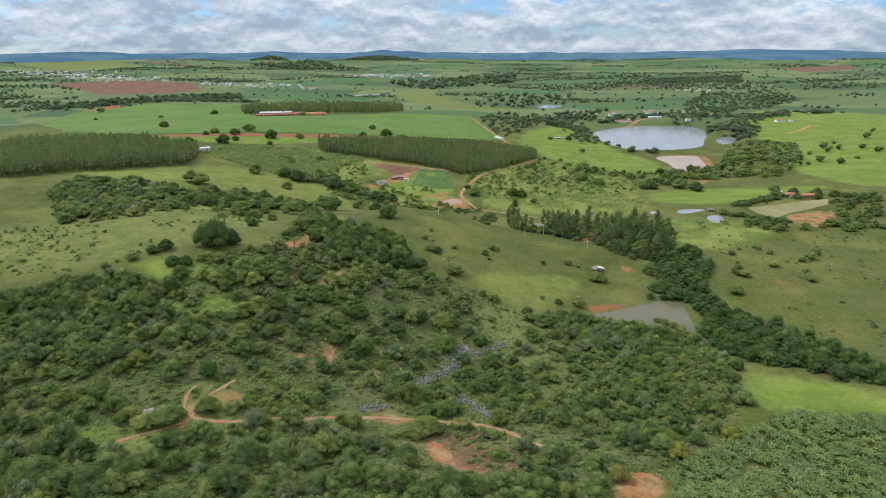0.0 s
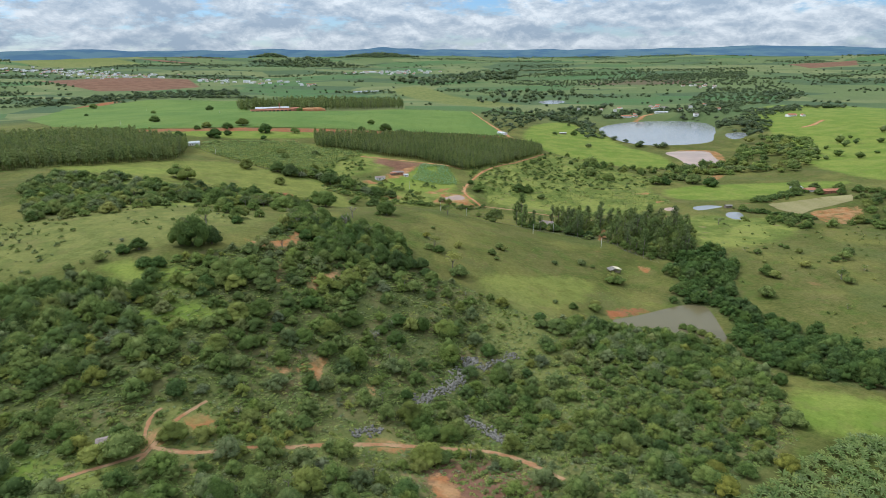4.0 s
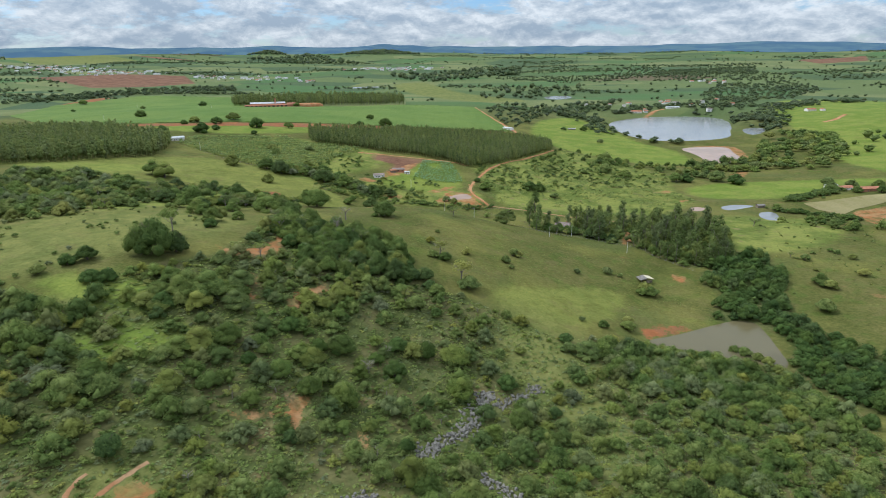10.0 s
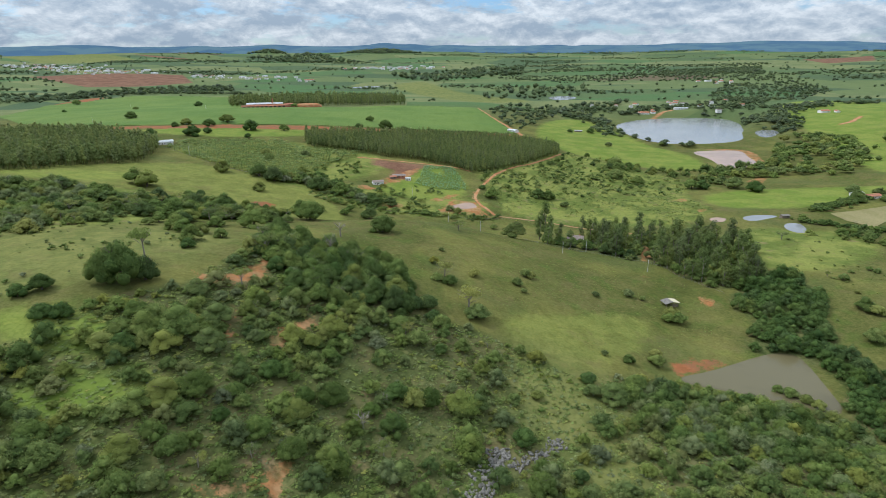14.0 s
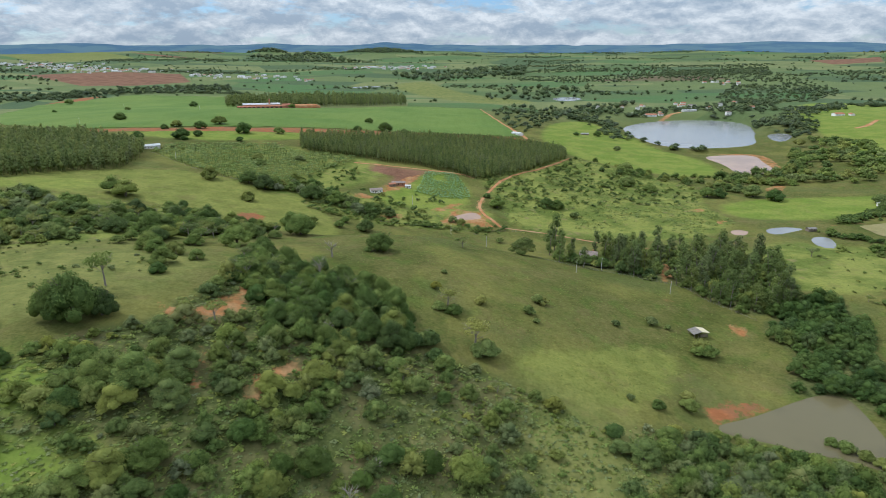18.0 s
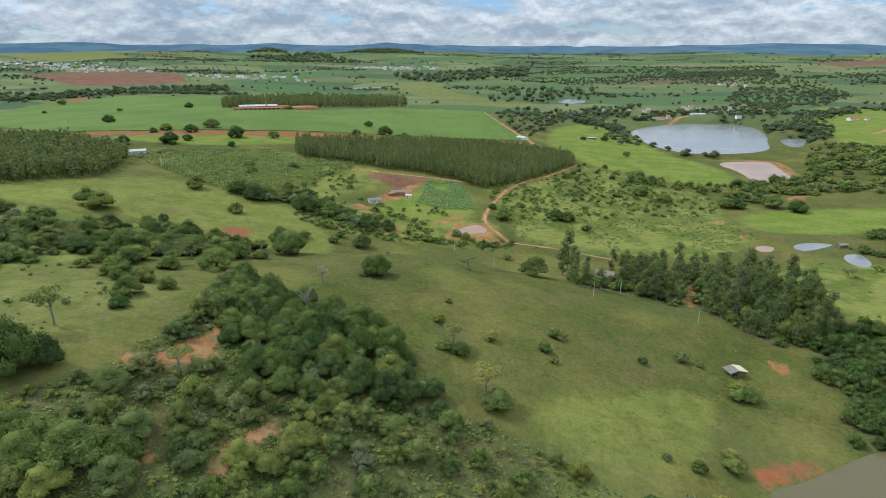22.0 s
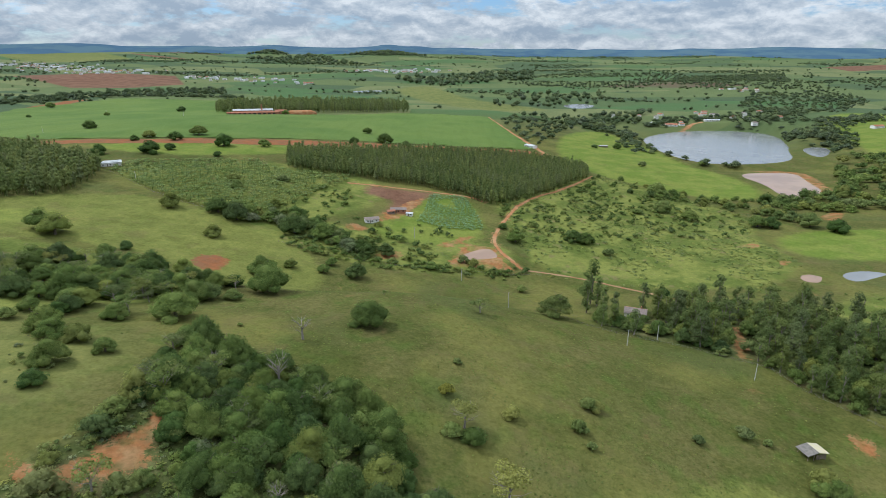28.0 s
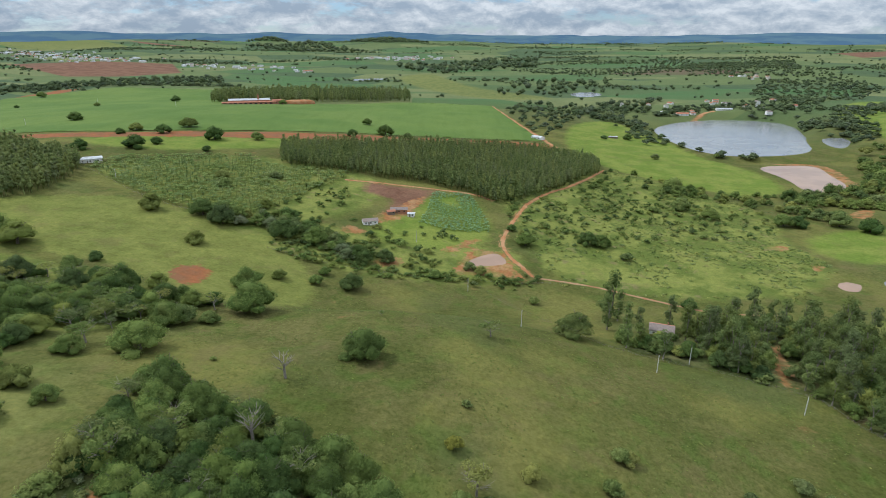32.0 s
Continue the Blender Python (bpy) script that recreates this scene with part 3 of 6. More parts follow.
LUSH_LAND = [
    [(162, 292), (196, 281), (230, 253), (214, 236), (191, 247), (146, 248)],
    FIELDS["farm_grass"],
    [(160, 1015), (135, 1110), (190, 1380), (290, 1470), (322, 1290), (325, 1150), (362, 1070), (358, 950), (300, 905), (210, 960)],
    [(250, 720), (290, 800), (420, 800), (520, 770), (440, 735), (330, 700)],
    [(-430, 900), (-250, 950), (-120, 1000), (-180, 930), (-290, 850)],
    [(-400, 610), (-300, 650), (-260, 640), (-300, 590)],
    [(500, 860), (640, 1200), (690, 1480), (930, 1680), (1200, 1350), (1080, 1050), (820, 800), (560, 700)],
    [(-190, 345), (-160, 352), (-138, 345), (-120, 338), (-132, 322), (-165, 324)],
]
ROADS = {  # half width, line
    "farm_road": (1.8, [(160, 988), (124, 923), (83, 867), (55, 824), (41, 786), (28, 744), (21, 720), (25, 692), (31, 676), (39, 667)]),
    "meadow_track": (1.2, [(38, 667), (55, 666), (76, 661), (95, 650), (113, 639), (132, 627), (152, 622), (180, 618)]),
    "yard_road": (1.6, [(-111, 829), (-76, 834), (-30, 833), (3, 832), (20, 815)]),
    "field_road": (3.5, [(66, 1562), (96, 1300), (124, 1104)]),
    "lake_road": (4.0, [(432, 1466), (486, 1541), (527, 1568)]),
    "hill_track": (4.0, [(771, 1278), (727, 1233), (697, 1223)]),
    "clearing_track": (0.9, [(-109, 214), (-108, 219), (-107, 230), (-106, 237), (-103, 243), (-100, 248), (-98, 251)]),
    "gully_track": (0.8, [(-112, 226), (-114, 232), (-115, 239), (-112, 246)]),
    "hut_track": (0.9, [(-108, 219), (-116, 212), (-124, 207), (-134, 200)]),
    "scrub_track": (1.2, [(-107, 222), (-96, 221), (-87, 223), (-76, 228), (-61, 232), (-47, 238), (-32, 243), (-20, 245), (-6, 246), (14, 247), (30, 240), (44, 224)]),
}
ROUGH_LAND = [
    [(28, 866), (113, 975), (170, 1000), (294, 850), (250, 770), (260, 700), (200, 640), (60, 650), (33, 735)],
    [(-130, 655), (-60, 640), (20, 650), (40, 690), (10, 720), (-60, 700), (-110, 720), (-180, 720), (-180, 690)],
    [(-330, 800), (-200, 880), (-110, 855), (-60, 830), (-100, 720), (-160, 700), (-240, 720)],
    [(190, 560), (250, 640), (330, 620), (330, 560), (235, 500)],
    [(-280, 430), (-340, 510), (-350, 580), (-250, 590), (-140, 570), (-130, 520), (-200, 490), (-210, 460)],
]
ROCK_LINES = [[(-13, 277), (-4, 287), (4, 296), (10, 311), (13, 318)], [(17, 310), (27, 318), (36, 325)], [(-38, 248), (-29, 253)], [(8, 268), (16, 262), (22, 254)]]
# grassy openings in the hillside woods
OPENINGS = [
    [(-188, 338), (-155, 350), (-140, 346), (-132, 325), (-131, 308), (-142, 318), (-172, 316)],
    [(-45, 362), (-8, 372), (-4, 330), (-5, 307), (-25, 297), (-48, 305), (-52, 335)],
    [(25, 398), (56, 391), (72, 362), (70, 313), (68, 277), (60, 262), (48, 272), (35, 321), (16, 350)],
    [(-60, 240), (-40, 268), (-14, 262), (-12, 240), (-36, 226)],
]
GRASSY = [[(-160, 300), (-122, 322), (-94, 316), (-116, 298), (-140, 290)], [(-152, 212), (-124, 216), (-104, 212), (-130, 193), (-152, 197)]]
ROADS = {k: (w, rounded_line(p, 2)) for k, (w, p) in ROADS.items()}
WOODS = {
    "main": [(-255, 300), (-215, 322), (-165, 326), (-150, 362), (-124, 375), (-114, 410), (-110, 445), (-95, 470), (-63, 455), (-33, 420), (-20, 393), (10, 390), (48, 371), (87, 377), (105, 369), (135, 358), (162, 349), (165, 297), (142, 245), (96, 213), (80, 187), (72, 150), (-170, 150)],
    "gully": [(142, 412), (172, 440), (165, 470), (190, 500), (228, 516), (224, 473), (196, 422), (210, 381), (222, 345), (240, 302), (238, 270), (212, 275), (195, 291), (171, 309), (162, 349), (178, 375), (180, 400)],
    "belt": [(57, 560), (74, 557), (111, 547), (144, 530), (150, 510), (170, 482), (200, 500), (225, 560), (205, 600), (165, 612), (130, 608), (95, 580)],
    "west_band": [(-278, 423), (-342, 514), (-354, 573), (-292, 582), (-248, 560), (-218, 523), (-207, 481), (-243, 434)],
    "spring": [(-240, 530), (-235, 566), (-200, 579), (-150, 556), (-138, 530), (-163, 514), (-199, 500)],
    "hedge": [(-178, 684), (-129, 684), (-93, 668), (-60, 655), (-55, 668), (-111, 705), (-148, 722), (-178, 708)],
}


def nearest(x, y, outlines, soft=True, reach=60.0):
    d = np.full(np.shape(x), reach)
    for o in outlines:
        d = np.minimum(d, signed(x, y, rounded(o, 2) if soft else o, reach))
    return d


def outside_all(x, y):
    """How far from water, bare earth and roads, in metres."""
    d = nearest(x, y, EARTH_SPOTS + CLAY, True, 30.0)
    for _, o in PONDS.values():
        d = np.minimum(d, signed(x, y, o, 30.0))
    for w, line in ROADS.values():
        d = np.minimum(d, dist_line(x, y, line) - w)
    for line in ROCK_LINES:
        d = np.minimum(d, dist_line(x, y, line) - 2.0)
    return d


# ---- ground ----
def build_ground():
    ys = [-900.0]
    while ys[-1] < 4850:
        v = ys[-1]
        ys.append(v + (30 if v < 60 else 3.0 + max(0.0, v - 720) * 0.0125))
    ys = np.array(ys)
    u = np.linspace(-1, 1, 300)
    half = np.maximum(950, 250 + 0.88 * (ys + 300))
    x = half[:, None] * (0.42 * u + 0.58 * u ** 3)[None, :]
    y = np.repeat(ys[:, None], len(u), 1)
    z = ground_z(x, y)
    r, c = x.shape
    idx = np.arange(r * c).reshape(r, c)
    f = np.stack([idx[:-1, :-1], idx[:-1, 1:], idx[1:, 1:], idx[1:, :-1]], -1).reshape(-1, 4)
    me = mesh_of("ground", np.stack([x, y, z], -1).reshape(-1, 3), f, LAND, True)
    x, y = x.ravel(), y.ravel()
    earth = nearest(x, y, EARTH_SPOTS)
    for w, line in ROADS.values():
        if w > 1.5:
            earth = np.minimum(earth, np.minimum(dist_line(x, y, line) - w, 60))
    fields = {
        "earth": earth, "clay": nearest(x, y, CLAY), "wood": nearest(x, y, WOODS.values()), "lush": nearest(x, y, LUSH_LAND + GRASSY), "mown_and_sunlit": nearest(x, y, [FIELDS["mown_and_sunlit"], FIELDS["west_pasture"]]),
        "rough": nearest(x, y, ROUGH_LAND), "dry": nearest(x, y, DRY_LAND + OPENINGS[2:3]), "plough": nearest(x, y, PLOUGHED, False),
        "far": np.clip((np.hypot(x, y) - 1250) / 500, 0, 1),
    }
    for name, v in fields.items():
        a = me.attributes.new(name, "FLOAT", "POINT")
        a.data.foreach_set("value", v.astype(np.float32))
    tagged(new("ground", me), "rolling green pasture with red bare earth patches", "ground", kind="structure")


build_ground()


def sheet(name, outline, cell, lift, material, label, category, soft=1):
    """A field surface that lies on the ground inside an outline."""
    p = rounded(outline, soft) if soft else np.asarray(outline, float)
    x, y = np.meshgrid(np.arange(p[:, 0].min() - cell, p[:, 0].max() + 2 * cell, cell), np.arange(p[:, 1].min() - cell, p[:, 1].max() + 2 * cell, cell))
    d = signed(x, y, p, 1e4)
    gy, gx = np.gradient(d, cell)
    n = np.hypot(gx, gy) + 1e-9
    move = np.where(np.abs(d) < cell * 0.75, d, 0)
    x, y = x - gx / n * move, y - gy / n * move
    z = ground_z(x, y) + lift
    keep = d < cell * 0.75
    r, c = x.shape
    idx = np.arange(r * c).reshape(r, c)
    f = np.stack([idx[:-1, :-1], idx[:-1, 1:], idx[1:, 1:], idx[1:, :-1]], -1).reshape(-1, 4)
    f = f[keep.ravel()[f].all(1)]
    used, inv = np.unique(f, return_inverse=True)
    me = mesh_of(name, np.stack([x, y, z], -1).reshape(-1, 3)[used], inv.reshape(-1, 4), material, True)
    return tagged(new(name, me), label, category, kind="structure")


sheet("soy_field", FIELDS["soy"], 8, 0.5, SOY, "flat bright green soy field edged with red earth", "crop field", 0)
sheet("stubble_field", FIELDS["stubble"], 5, 0.3, DRY, "pale tan harvested field beside farm buildings", "crop field", 0)

for name, (level, outline) in PONDS.items():
    bm = bmesh.new()
    bm.faces.new([bm.verts.new((px, py, level)) for px, py in outline])
    bmesh.ops.triangulate(bm, faces=bm.faces)
    silt = {"silt_pond": WATER_PINK, "road_pond": WATER_PINK, "marsh_pond": WATER_PINK, "reed_pond": WATER_PINK, "meadow_pond": WATER_MUD}.get(name, WATER)
    word = {"lake": "large calm grey lake with grassy banks", "meadow_pond": "murky brown pond below a wooded slope"}.get(
        name, "pinkish silty pond with bare red banks" if silt is WATER_PINK else "small grey pond among grass and trees")
    tagged(new("water_" + name, bm_mesh(name, bm, silt)), word, "pond", kind="structure")


def ribbon(name, line, half, label):
    p = np.asarray(line, float)
    step = np.hypot(*np.diff(p, axis=0).T)
    s = np.concatenate([[0], np.cumsum(step)])
    q = np.arange(0, s[-1], 3.0)
    c = np.stack([np.interp(q, s, p[:, 0]), np.interp(q, s, p[:, 1])], 1)
    t = np.gradient(c, axis=0)
    t /= np.hypot(*t.T)[:, None]
    nrm = np.stack([-t[:, 1], t[:, 0]], 1)
    w = half * (0.95 + 0.6 * vnoise(q, q * 0, 9, 4))
    cols = []
    for k in (-1, -0.5, 0, 0.5, 1):
        v = c + nrm * (w * k)[:, None]
        cols.append(np.column_stack([v, ground_z(v[:, 0], v[:, 1]) + (0.16 if abs(k) < 1 else 0.02) - (0.05 if abs(k) == 0.5 else 0)]))
    v = np.stack(cols, 1)
    idx = np.arange(v.shape[0] * 5).reshape(-1, 5)
    f = np.stack([idx[:-1, :-1], idx[:-1, 1:], idx[1:, 1:], idx[1:, :-1]], -1).reshape(-1, 4)
    rim = np.tile([1.0, 0.5, 0.0, 0.5, 1.0], len(q)).astype(np.float32)
    me = mesh_of(name, v.reshape(-1, 3), f[:, ::-1], TRACK if name[5:] in ("clearing_track", "gully_track", "scrub_track", "hut_track", "meadow_track") else EARTH, True)
    me.attributes.new("rim", "FLOAT", "POINT").data.foreach_set("value", rim)
    tagged(new(name, me), label, "dirt road", kind="structure")


for name, (w, line) in ROADS.items():
    ribbon("road_" + name, line, w, "worn earth track through scrub" if w < 1.5 else "rutted red dirt road through grass and scrub")


def backdrop_hills(name, dist, top, bumps, seed):
    """A ridge along the horizon."""
    a = np.linspace(radians(-52), radians(52), 240)
    crest = top + (vnoise(a * 1000, a * 0, 90, seed) - 0.5) * 22 + (vnoise(a * 1000, a * 0, 24, seed + 1) - 0.5) * 9
    for at, wide, high in bumps:
        crest = crest + high * np.exp(-((a - radians(at)) / radians(wide)) ** 2)
    rows = []
    for k, h in ((-320, 0.0), (-220, 0.25), (-140, 0.5), (-60, 0.85), (0, 1.0), (60, 0.9), (90, 0.0)):
        d = dist + k
        rows.append(np.column_stack([np.sin(a) * d, np.cos(a) * d, 100 + (crest - 100) * h]))
    v = np.stack(rows, 0)
    idx = np.arange(v.shape[0] * v.shape[1]).reshape(v.shape[:2])
    f = np.stack([idx[:-1, :-1], idx[:-1, 1:], idx[1:, 1:], idx[1:, :-1]], -1).reshape(-1, 4)
    tagged(new(name, mesh_of(name, v.reshape(-1, 3), f, HAZY_HILLS, True)), "low horizon hills coloured blue for haze", "hills", kind="structure")


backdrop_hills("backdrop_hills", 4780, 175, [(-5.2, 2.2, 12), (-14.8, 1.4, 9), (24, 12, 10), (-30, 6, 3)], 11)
# ---- plants ----
def ico(sub):
    bm = bmesh.new()
    bmesh.ops.create_icosphere(bm, subdivisions=sub, radius=1.0)
    v = np.array([p.co[:] for p in bm.verts])
    f = np.array([[p.index for p in q.verts] for q in bm.faces])
    bm.free()
    return v, f


ICO1, ICO2 = ico(1), ico(2)


OCTA = (np.array([(1, 0, 0), (0, 1, 0), (-1, 0, 0), (0, -1, 0), (0, 0, 1), (0, 0, -1)], float),
        np.array([(0, 1, 4), (1, 2, 4), (2, 3, 4), (3, 0, 4), (1, 0, 5), (2, 1, 5), (3, 2, 5), (0, 3, 5)]))


def blob(g, centre, radius, flat, base=ICO2, rough=0.22):
    v, f = base
    w = 1 + rough * (g.random(len(v)) - 0.5) * 2
    return v * w[:, None] * np.array([radius, radius, radius * flat]) + centre, f


def cards(g, centre, radius, flat, n, size, up=0.25):
    """Leaf clumps: small three-cornered pieces that lie on a rounded mass and stick out of it."""
    n = int(n * 1.9)
    d = g.normal(size=(n, 3))
    d[:, 2] = np.abs(d[:, 2]) * 1.0 + d[:, 2] * 0.35
    d /= np.linalg.norm(d, axis=1)[:, None]
    p = centre + d * np.array([radius, radius, radius * flat]) * (0.86 + 0.30 * g.random(n))[:, None]
    nrm = d + g.normal(size=(n, 3)) * 0.42 + np.array([0, 0, up])
    nrm /= np.linalg.norm(nrm, axis=1)[:, None]
    t = np.cross(nrm, g.normal(size=(n, 3)))
    t /= np.linalg.norm(t, axis=1)[:, None]
    b = np.cross(nrm, t)
    s = size * (0.5 + 0.75 * g.random(n))[:, None]
    v = np.stack([p + t * s, p - t * s * 0.55 + b * s * 0.75, p - t * s * 0.55 - b * s * 0.75 - nrm * s * 0.2], 1).reshape(-1, 3)
    return v, np.arange(n * 3).reshape(-1, 3)


def merge(parts):
    """Join (vertices, faces) pairs with faces of 3 or 4 corners."""
    vs, tri, quad, base = [], [], [], 0
    for v, f in parts:
        vs.append(v)
        (tri if f.shape[1] == 3 else quad).append(f + base)
        base += len(v)
    out = []
    if tri:
        out.append(np.concatenate(tri))
    if quad:
        out.append(np.concatenate(quad))
    return np.concatenate(vs), out


def crown(g, width, height, base, blobs, per, size, flat=0.8, core=ICO1, spread=0.62, lump=0.34, body=0.86):
    """A crown of leafy masses round a centre, of uneven outline with gaps."""
    got = []
    for i in range(blobs):
        a, r = i * 2.4 + g.random() * 0.9 + blobs, math.sqrt((i + 0.35) / blobs) * spread * (0.8 + 0.4 * g.random())
        rr = width * 0.5 * (lump + 0.16 * g.random()) * (1.25 if i == 0 else 1)
        lift = base + (height - base) * (0.30 + 0.42 * (1 - r / spread) + 0.16 * (g.random() - 0.3))
        c = np.array([math.cos(a) * r * width * 0.5 * 1.15, math.sin(a) * r * width * 0.5 * 1.15, lift])
        got.append(blob(g, c, rr * body, flat, core, 0.3))
        got.append(cards(g, c, rr, flat, per, size))
        if body < 0.8:
            got.append(cards(g, c, rr * 0.84, flat, per // 3, size * 1.15))
    return merge(got)


def tube(path, radii, sides=7):
    path = np.asarray(path, float)
    rings = []
    for p, r in zip(path, radii):
        a = np.arange(sides) / sides * 6.283
        rings.append(np.column_stack([p[0] + np.cos(a) * r, p[1] + np.sin(a) * r, np.full(sides, p[2])]))
    v = np.concatenate(rings)
    f = []
    for k in range(len(path) - 1):
        for i in range(sides):
            j = (i + 1) % sides
            f.append((k * sides + i, k * sides + j, (k + 1) * sides + j, (k + 1) * sides + i))
    return v, np.array(f)


def trunk(g, height, radius, limbs, spread):
    lean = g.normal(size=2) * height * 0.04
    top = np.array([*lean, height * 0.62])
    got = [tube([(0, 0, -0.6), (0, 0, 0.2), *(top * k for k in (0.5, 1.0))], [radius * 1.5, radius * 1.15, radius * 0.9, radius * 0.55])]
    for i in range(limbs):
        a = 6.283 * (i + g.random() * 0.6) / limbs
        s = top * (0.45 + 0.5 * g.random())
        e = s + np.array([math.cos(a) * spread, math.sin(a) * spread, height * (0.22 + 0.16 * g.random())])
        m = (s + e) / 2 + np.array([0, 0, height * 0.04])
        got.append(tube([s, m, e], [radius * 0.5, radius * 0.34, radius * 0.14], 5))
        for q in range(2):
            e2 = m + np.array([math.cos(a + q * 1.6 - 0.8) * spread * 0.7, math.sin(a + q * 1.6 - 0.8) * spread * 0.7, height * 0.2])
            got.append(tube([m, e2], [radius * 0.28, radius * 0.08], 4))
    return merge(got)


def tree_models(kind, count, seed):
    """Pairs of trunk and crown meshes of trees ten metres wide, made once and shared."""
    made = []
    for i in range(count):
        g = np.random.default_rng(seed + i)
        if kind == "broad":
            tv, tf = trunk(g, 7.2, 0.34, 4, 2.2)
            cv, cf = crown(g, 10, 8.0, -0.2, 15, 66, 0.34, 0.82)
            mats = (BARK, LEAF)
        elif kind == "dense":
            tv, tf = trunk(g, 7.0, 0.40, 4, 2.0)
            cv, cf = crown(g, 10, 8.2, -1.2, 16, 64, 0.32, 0.88, spread=0.60)
            mats = (BARK, LEAF_DEEP)
        elif kind in ("broad_big", "dense_big", "layered_big"):
            tv, tf = trunk(g, 7.2, 0.36, 5, 2.4)
            wide, flat = {"broad_big": (0.66, 0.82), "dense_big": (0.60, 0.95), "layered_big": (0.70, 0.62)}[kind]
            cv, cf = crown(g, 10, 8.0, -0.8, 24, 84, 0.23, flat, ICO1, wide, 0.28, 0.78)
            mats = (BARK, {"broad_big": LEAF, "dense_big": LEAF_DARK, "layered_big": LEAF_LIME}[kind])
        elif kind == "airy":
            tv, tf = trunk(g, 8.0, 0.26, 7, 3.4)
            cv, cf = merge([cards(g, np.array([math.cos(a) * r, math.sin(a) * r, 5.2 + 1.6 * g.random()]), 1.5, 0.6, 46, 0.30)
                            for a, r in zip(g.random(11) * 6.283, np.sqrt(g.random(11)) * 3.9)])
            mats = (BARK_PALE, LEAF_SCRUB)
        elif kind == "bush":
            tv, tf = trunk(g, 3.6, 0.20, 3, 1.6)
            cv, cf = crown(g, 10, 7.0, -0.6, 10, 54, 0.42, 0.8)
            mats = (BARK, LEAF_SCRUB)
        elif kind == "yellow":
            tv, tf = trunk(g, 7, 0.26, 5, 2.6)
            cv, cf = crown(g, 10, 8.0, 0.8, 12, 72, 0.36, 0.78)
            mats = (BARK, LEAF_YELLOW)
        elif kind == "gum":
            tv, tf = trunk(g, 19, 0.34, 3, 1.8)
            cv, cf = merge([q for k in range(11) for r in [2.6 * math.sin(0.55 + 2.3 * k / 11)]
                            for c in [np.array([g.normal() * r * 0.55, g.normal() * r * 0.55, 2.6 + k * 1.52 + g.random()])]
                            for q in (blob(g, c, 1.0, 1.0, ICO1), cards(g, c, 1.8 + 0.7 * g.random(), 1.0, 84, 0.36, 0.15))])
            mats = (BARK_PALE, LEAF_GUM)
        elif kind == "bare":
            tv, tf = trunk(g, 10, 0.45, 9, 3.6)
            cv, cf = merge([cards(g, np.array([math.cos(a) * r, math.sin(a) * r, 6.5 + 2 * g.random()]), 1.0, 0.6, 9, 0.3)
                            for a, r in zip(g.random(7) * 6.283, np.sqrt(g.random(7)) * 4)])
            mats = (BARK_PALE, LEAF_SCRUB)
        made.append((mesh_of("trunk", tv, tf, mats[0]), mesh_of("crown", cv, cf, mats[1], True)))
    return made


MODELS = {k: tree_models(k, n, s) for k, n, s in (("broad", 6, 100), ("dense", 5, 200), ("airy", 4, 300), ("bush", 6, 400),
                                                  ("yellow", 2, 500), ("gum", 5, 600), ("bare", 3, 700), ("broad_big", 6, 2100), ("dense_big", 5, 2200), ("layered_big", 2, 2300))}
WORDS = {
    "broad": ("tree", "spreading green broadleaf tree standing in pasture"),
    "dense": ("tree", "dense dark green round-crowned tree on grass"),
    "airy": ("tree", "thin-leaved small tree with pale branches"),
    "bush": ("shrub", "low rounded green shrub in rough grass"),
    "yellow": ("tree", "broadleaf tree with yellowing crown"),
    "gum": ("tree", "tall slender eucalyptus with a pale trunk"),
    "layered_big": ("tree", "wide yellow-green tree with layered crown"),
    "bare": ("tree", "nearly leafless pale-branched tree"),
}


def plant(kind, x, y, width, tall=1.0, label="", group=""):
    """One tree as a thing of its own with trunk and crown."""
    model = kind + "_big" if kind in ("broad", "dense") and width > 10.2 and y < 760 else kind
    trunk_me, crown_me = MODELS[model][int(rng.integers(len(MODELS[model])))]
    s = width / 10.0
    tall = tall * (1.08 if kind in ("broad", "dense", "layered_big") else 1.1 if kind == "bush" else 1.0)
    name = {"bush": "shrub", "gum": "eucalyptus_tree", "bare": "bare_tree", "yellow": "yellowing_tree", "airy": "thin_leaved_tree", "dense": "dark_tree"}.get(kind, "tree")
    ob = new(name)
    ob.empty_display_size = 0.5
    part("trunk", trunk_me, ob)
    part("crown", crown_me, ob)
    ob.matrix_basis = Matrix.Translation((x, y, gz(x, y) - 0.1)) @ Euler((0, 0, rng.random() * 6.283)).to_matrix().to_4x4() @ Matrix.Diagonal((s, s, s * tall, 1))
    return tagged(ob, label or WORDS[kind][1], WORDS[kind][0], group or "trees in the open")


def plant_all(rows, kinds, shrink=1.0, tall=0.95, label="", group=""):
    for x, y, w in rows:
        k = kinds[int(rng.integers(len(kinds)))]
        plant("bush" if w < 5 and k in ("broad", "dense") else k, x, y, w * shrink, tall * (0.9 + 0.2 * rng.random()), label, group)


plant("dense", -48, 500, 17.5, 0.82, "large dense dark tree on the crest of a grassy hill")
plant("layered_big", 45, 565, 18.5, 0.95, "wide yellow-green tree with layered crown on the hillside")
plant_all([(-46, 545, 4.1), (2, 536, 10.5)], ["airy"])
plant_all([(34, 629, 7.4), (-10, 476, 3.8), (9, 448, 6.7), (40, 465, 7.0), (33, 449, 6.7), (103, 468, 7.6), (-94, 468, 4.0), (-99, 489, 2.8)], ["bush"])
plant_all([(-71, 479, 9.9), (-8, 437, 13)], ["airy", "bare"])
plant("yellow", -14, 454, 5.9, 0.9)
plant("dense", -5, 431, 9, 0.8)
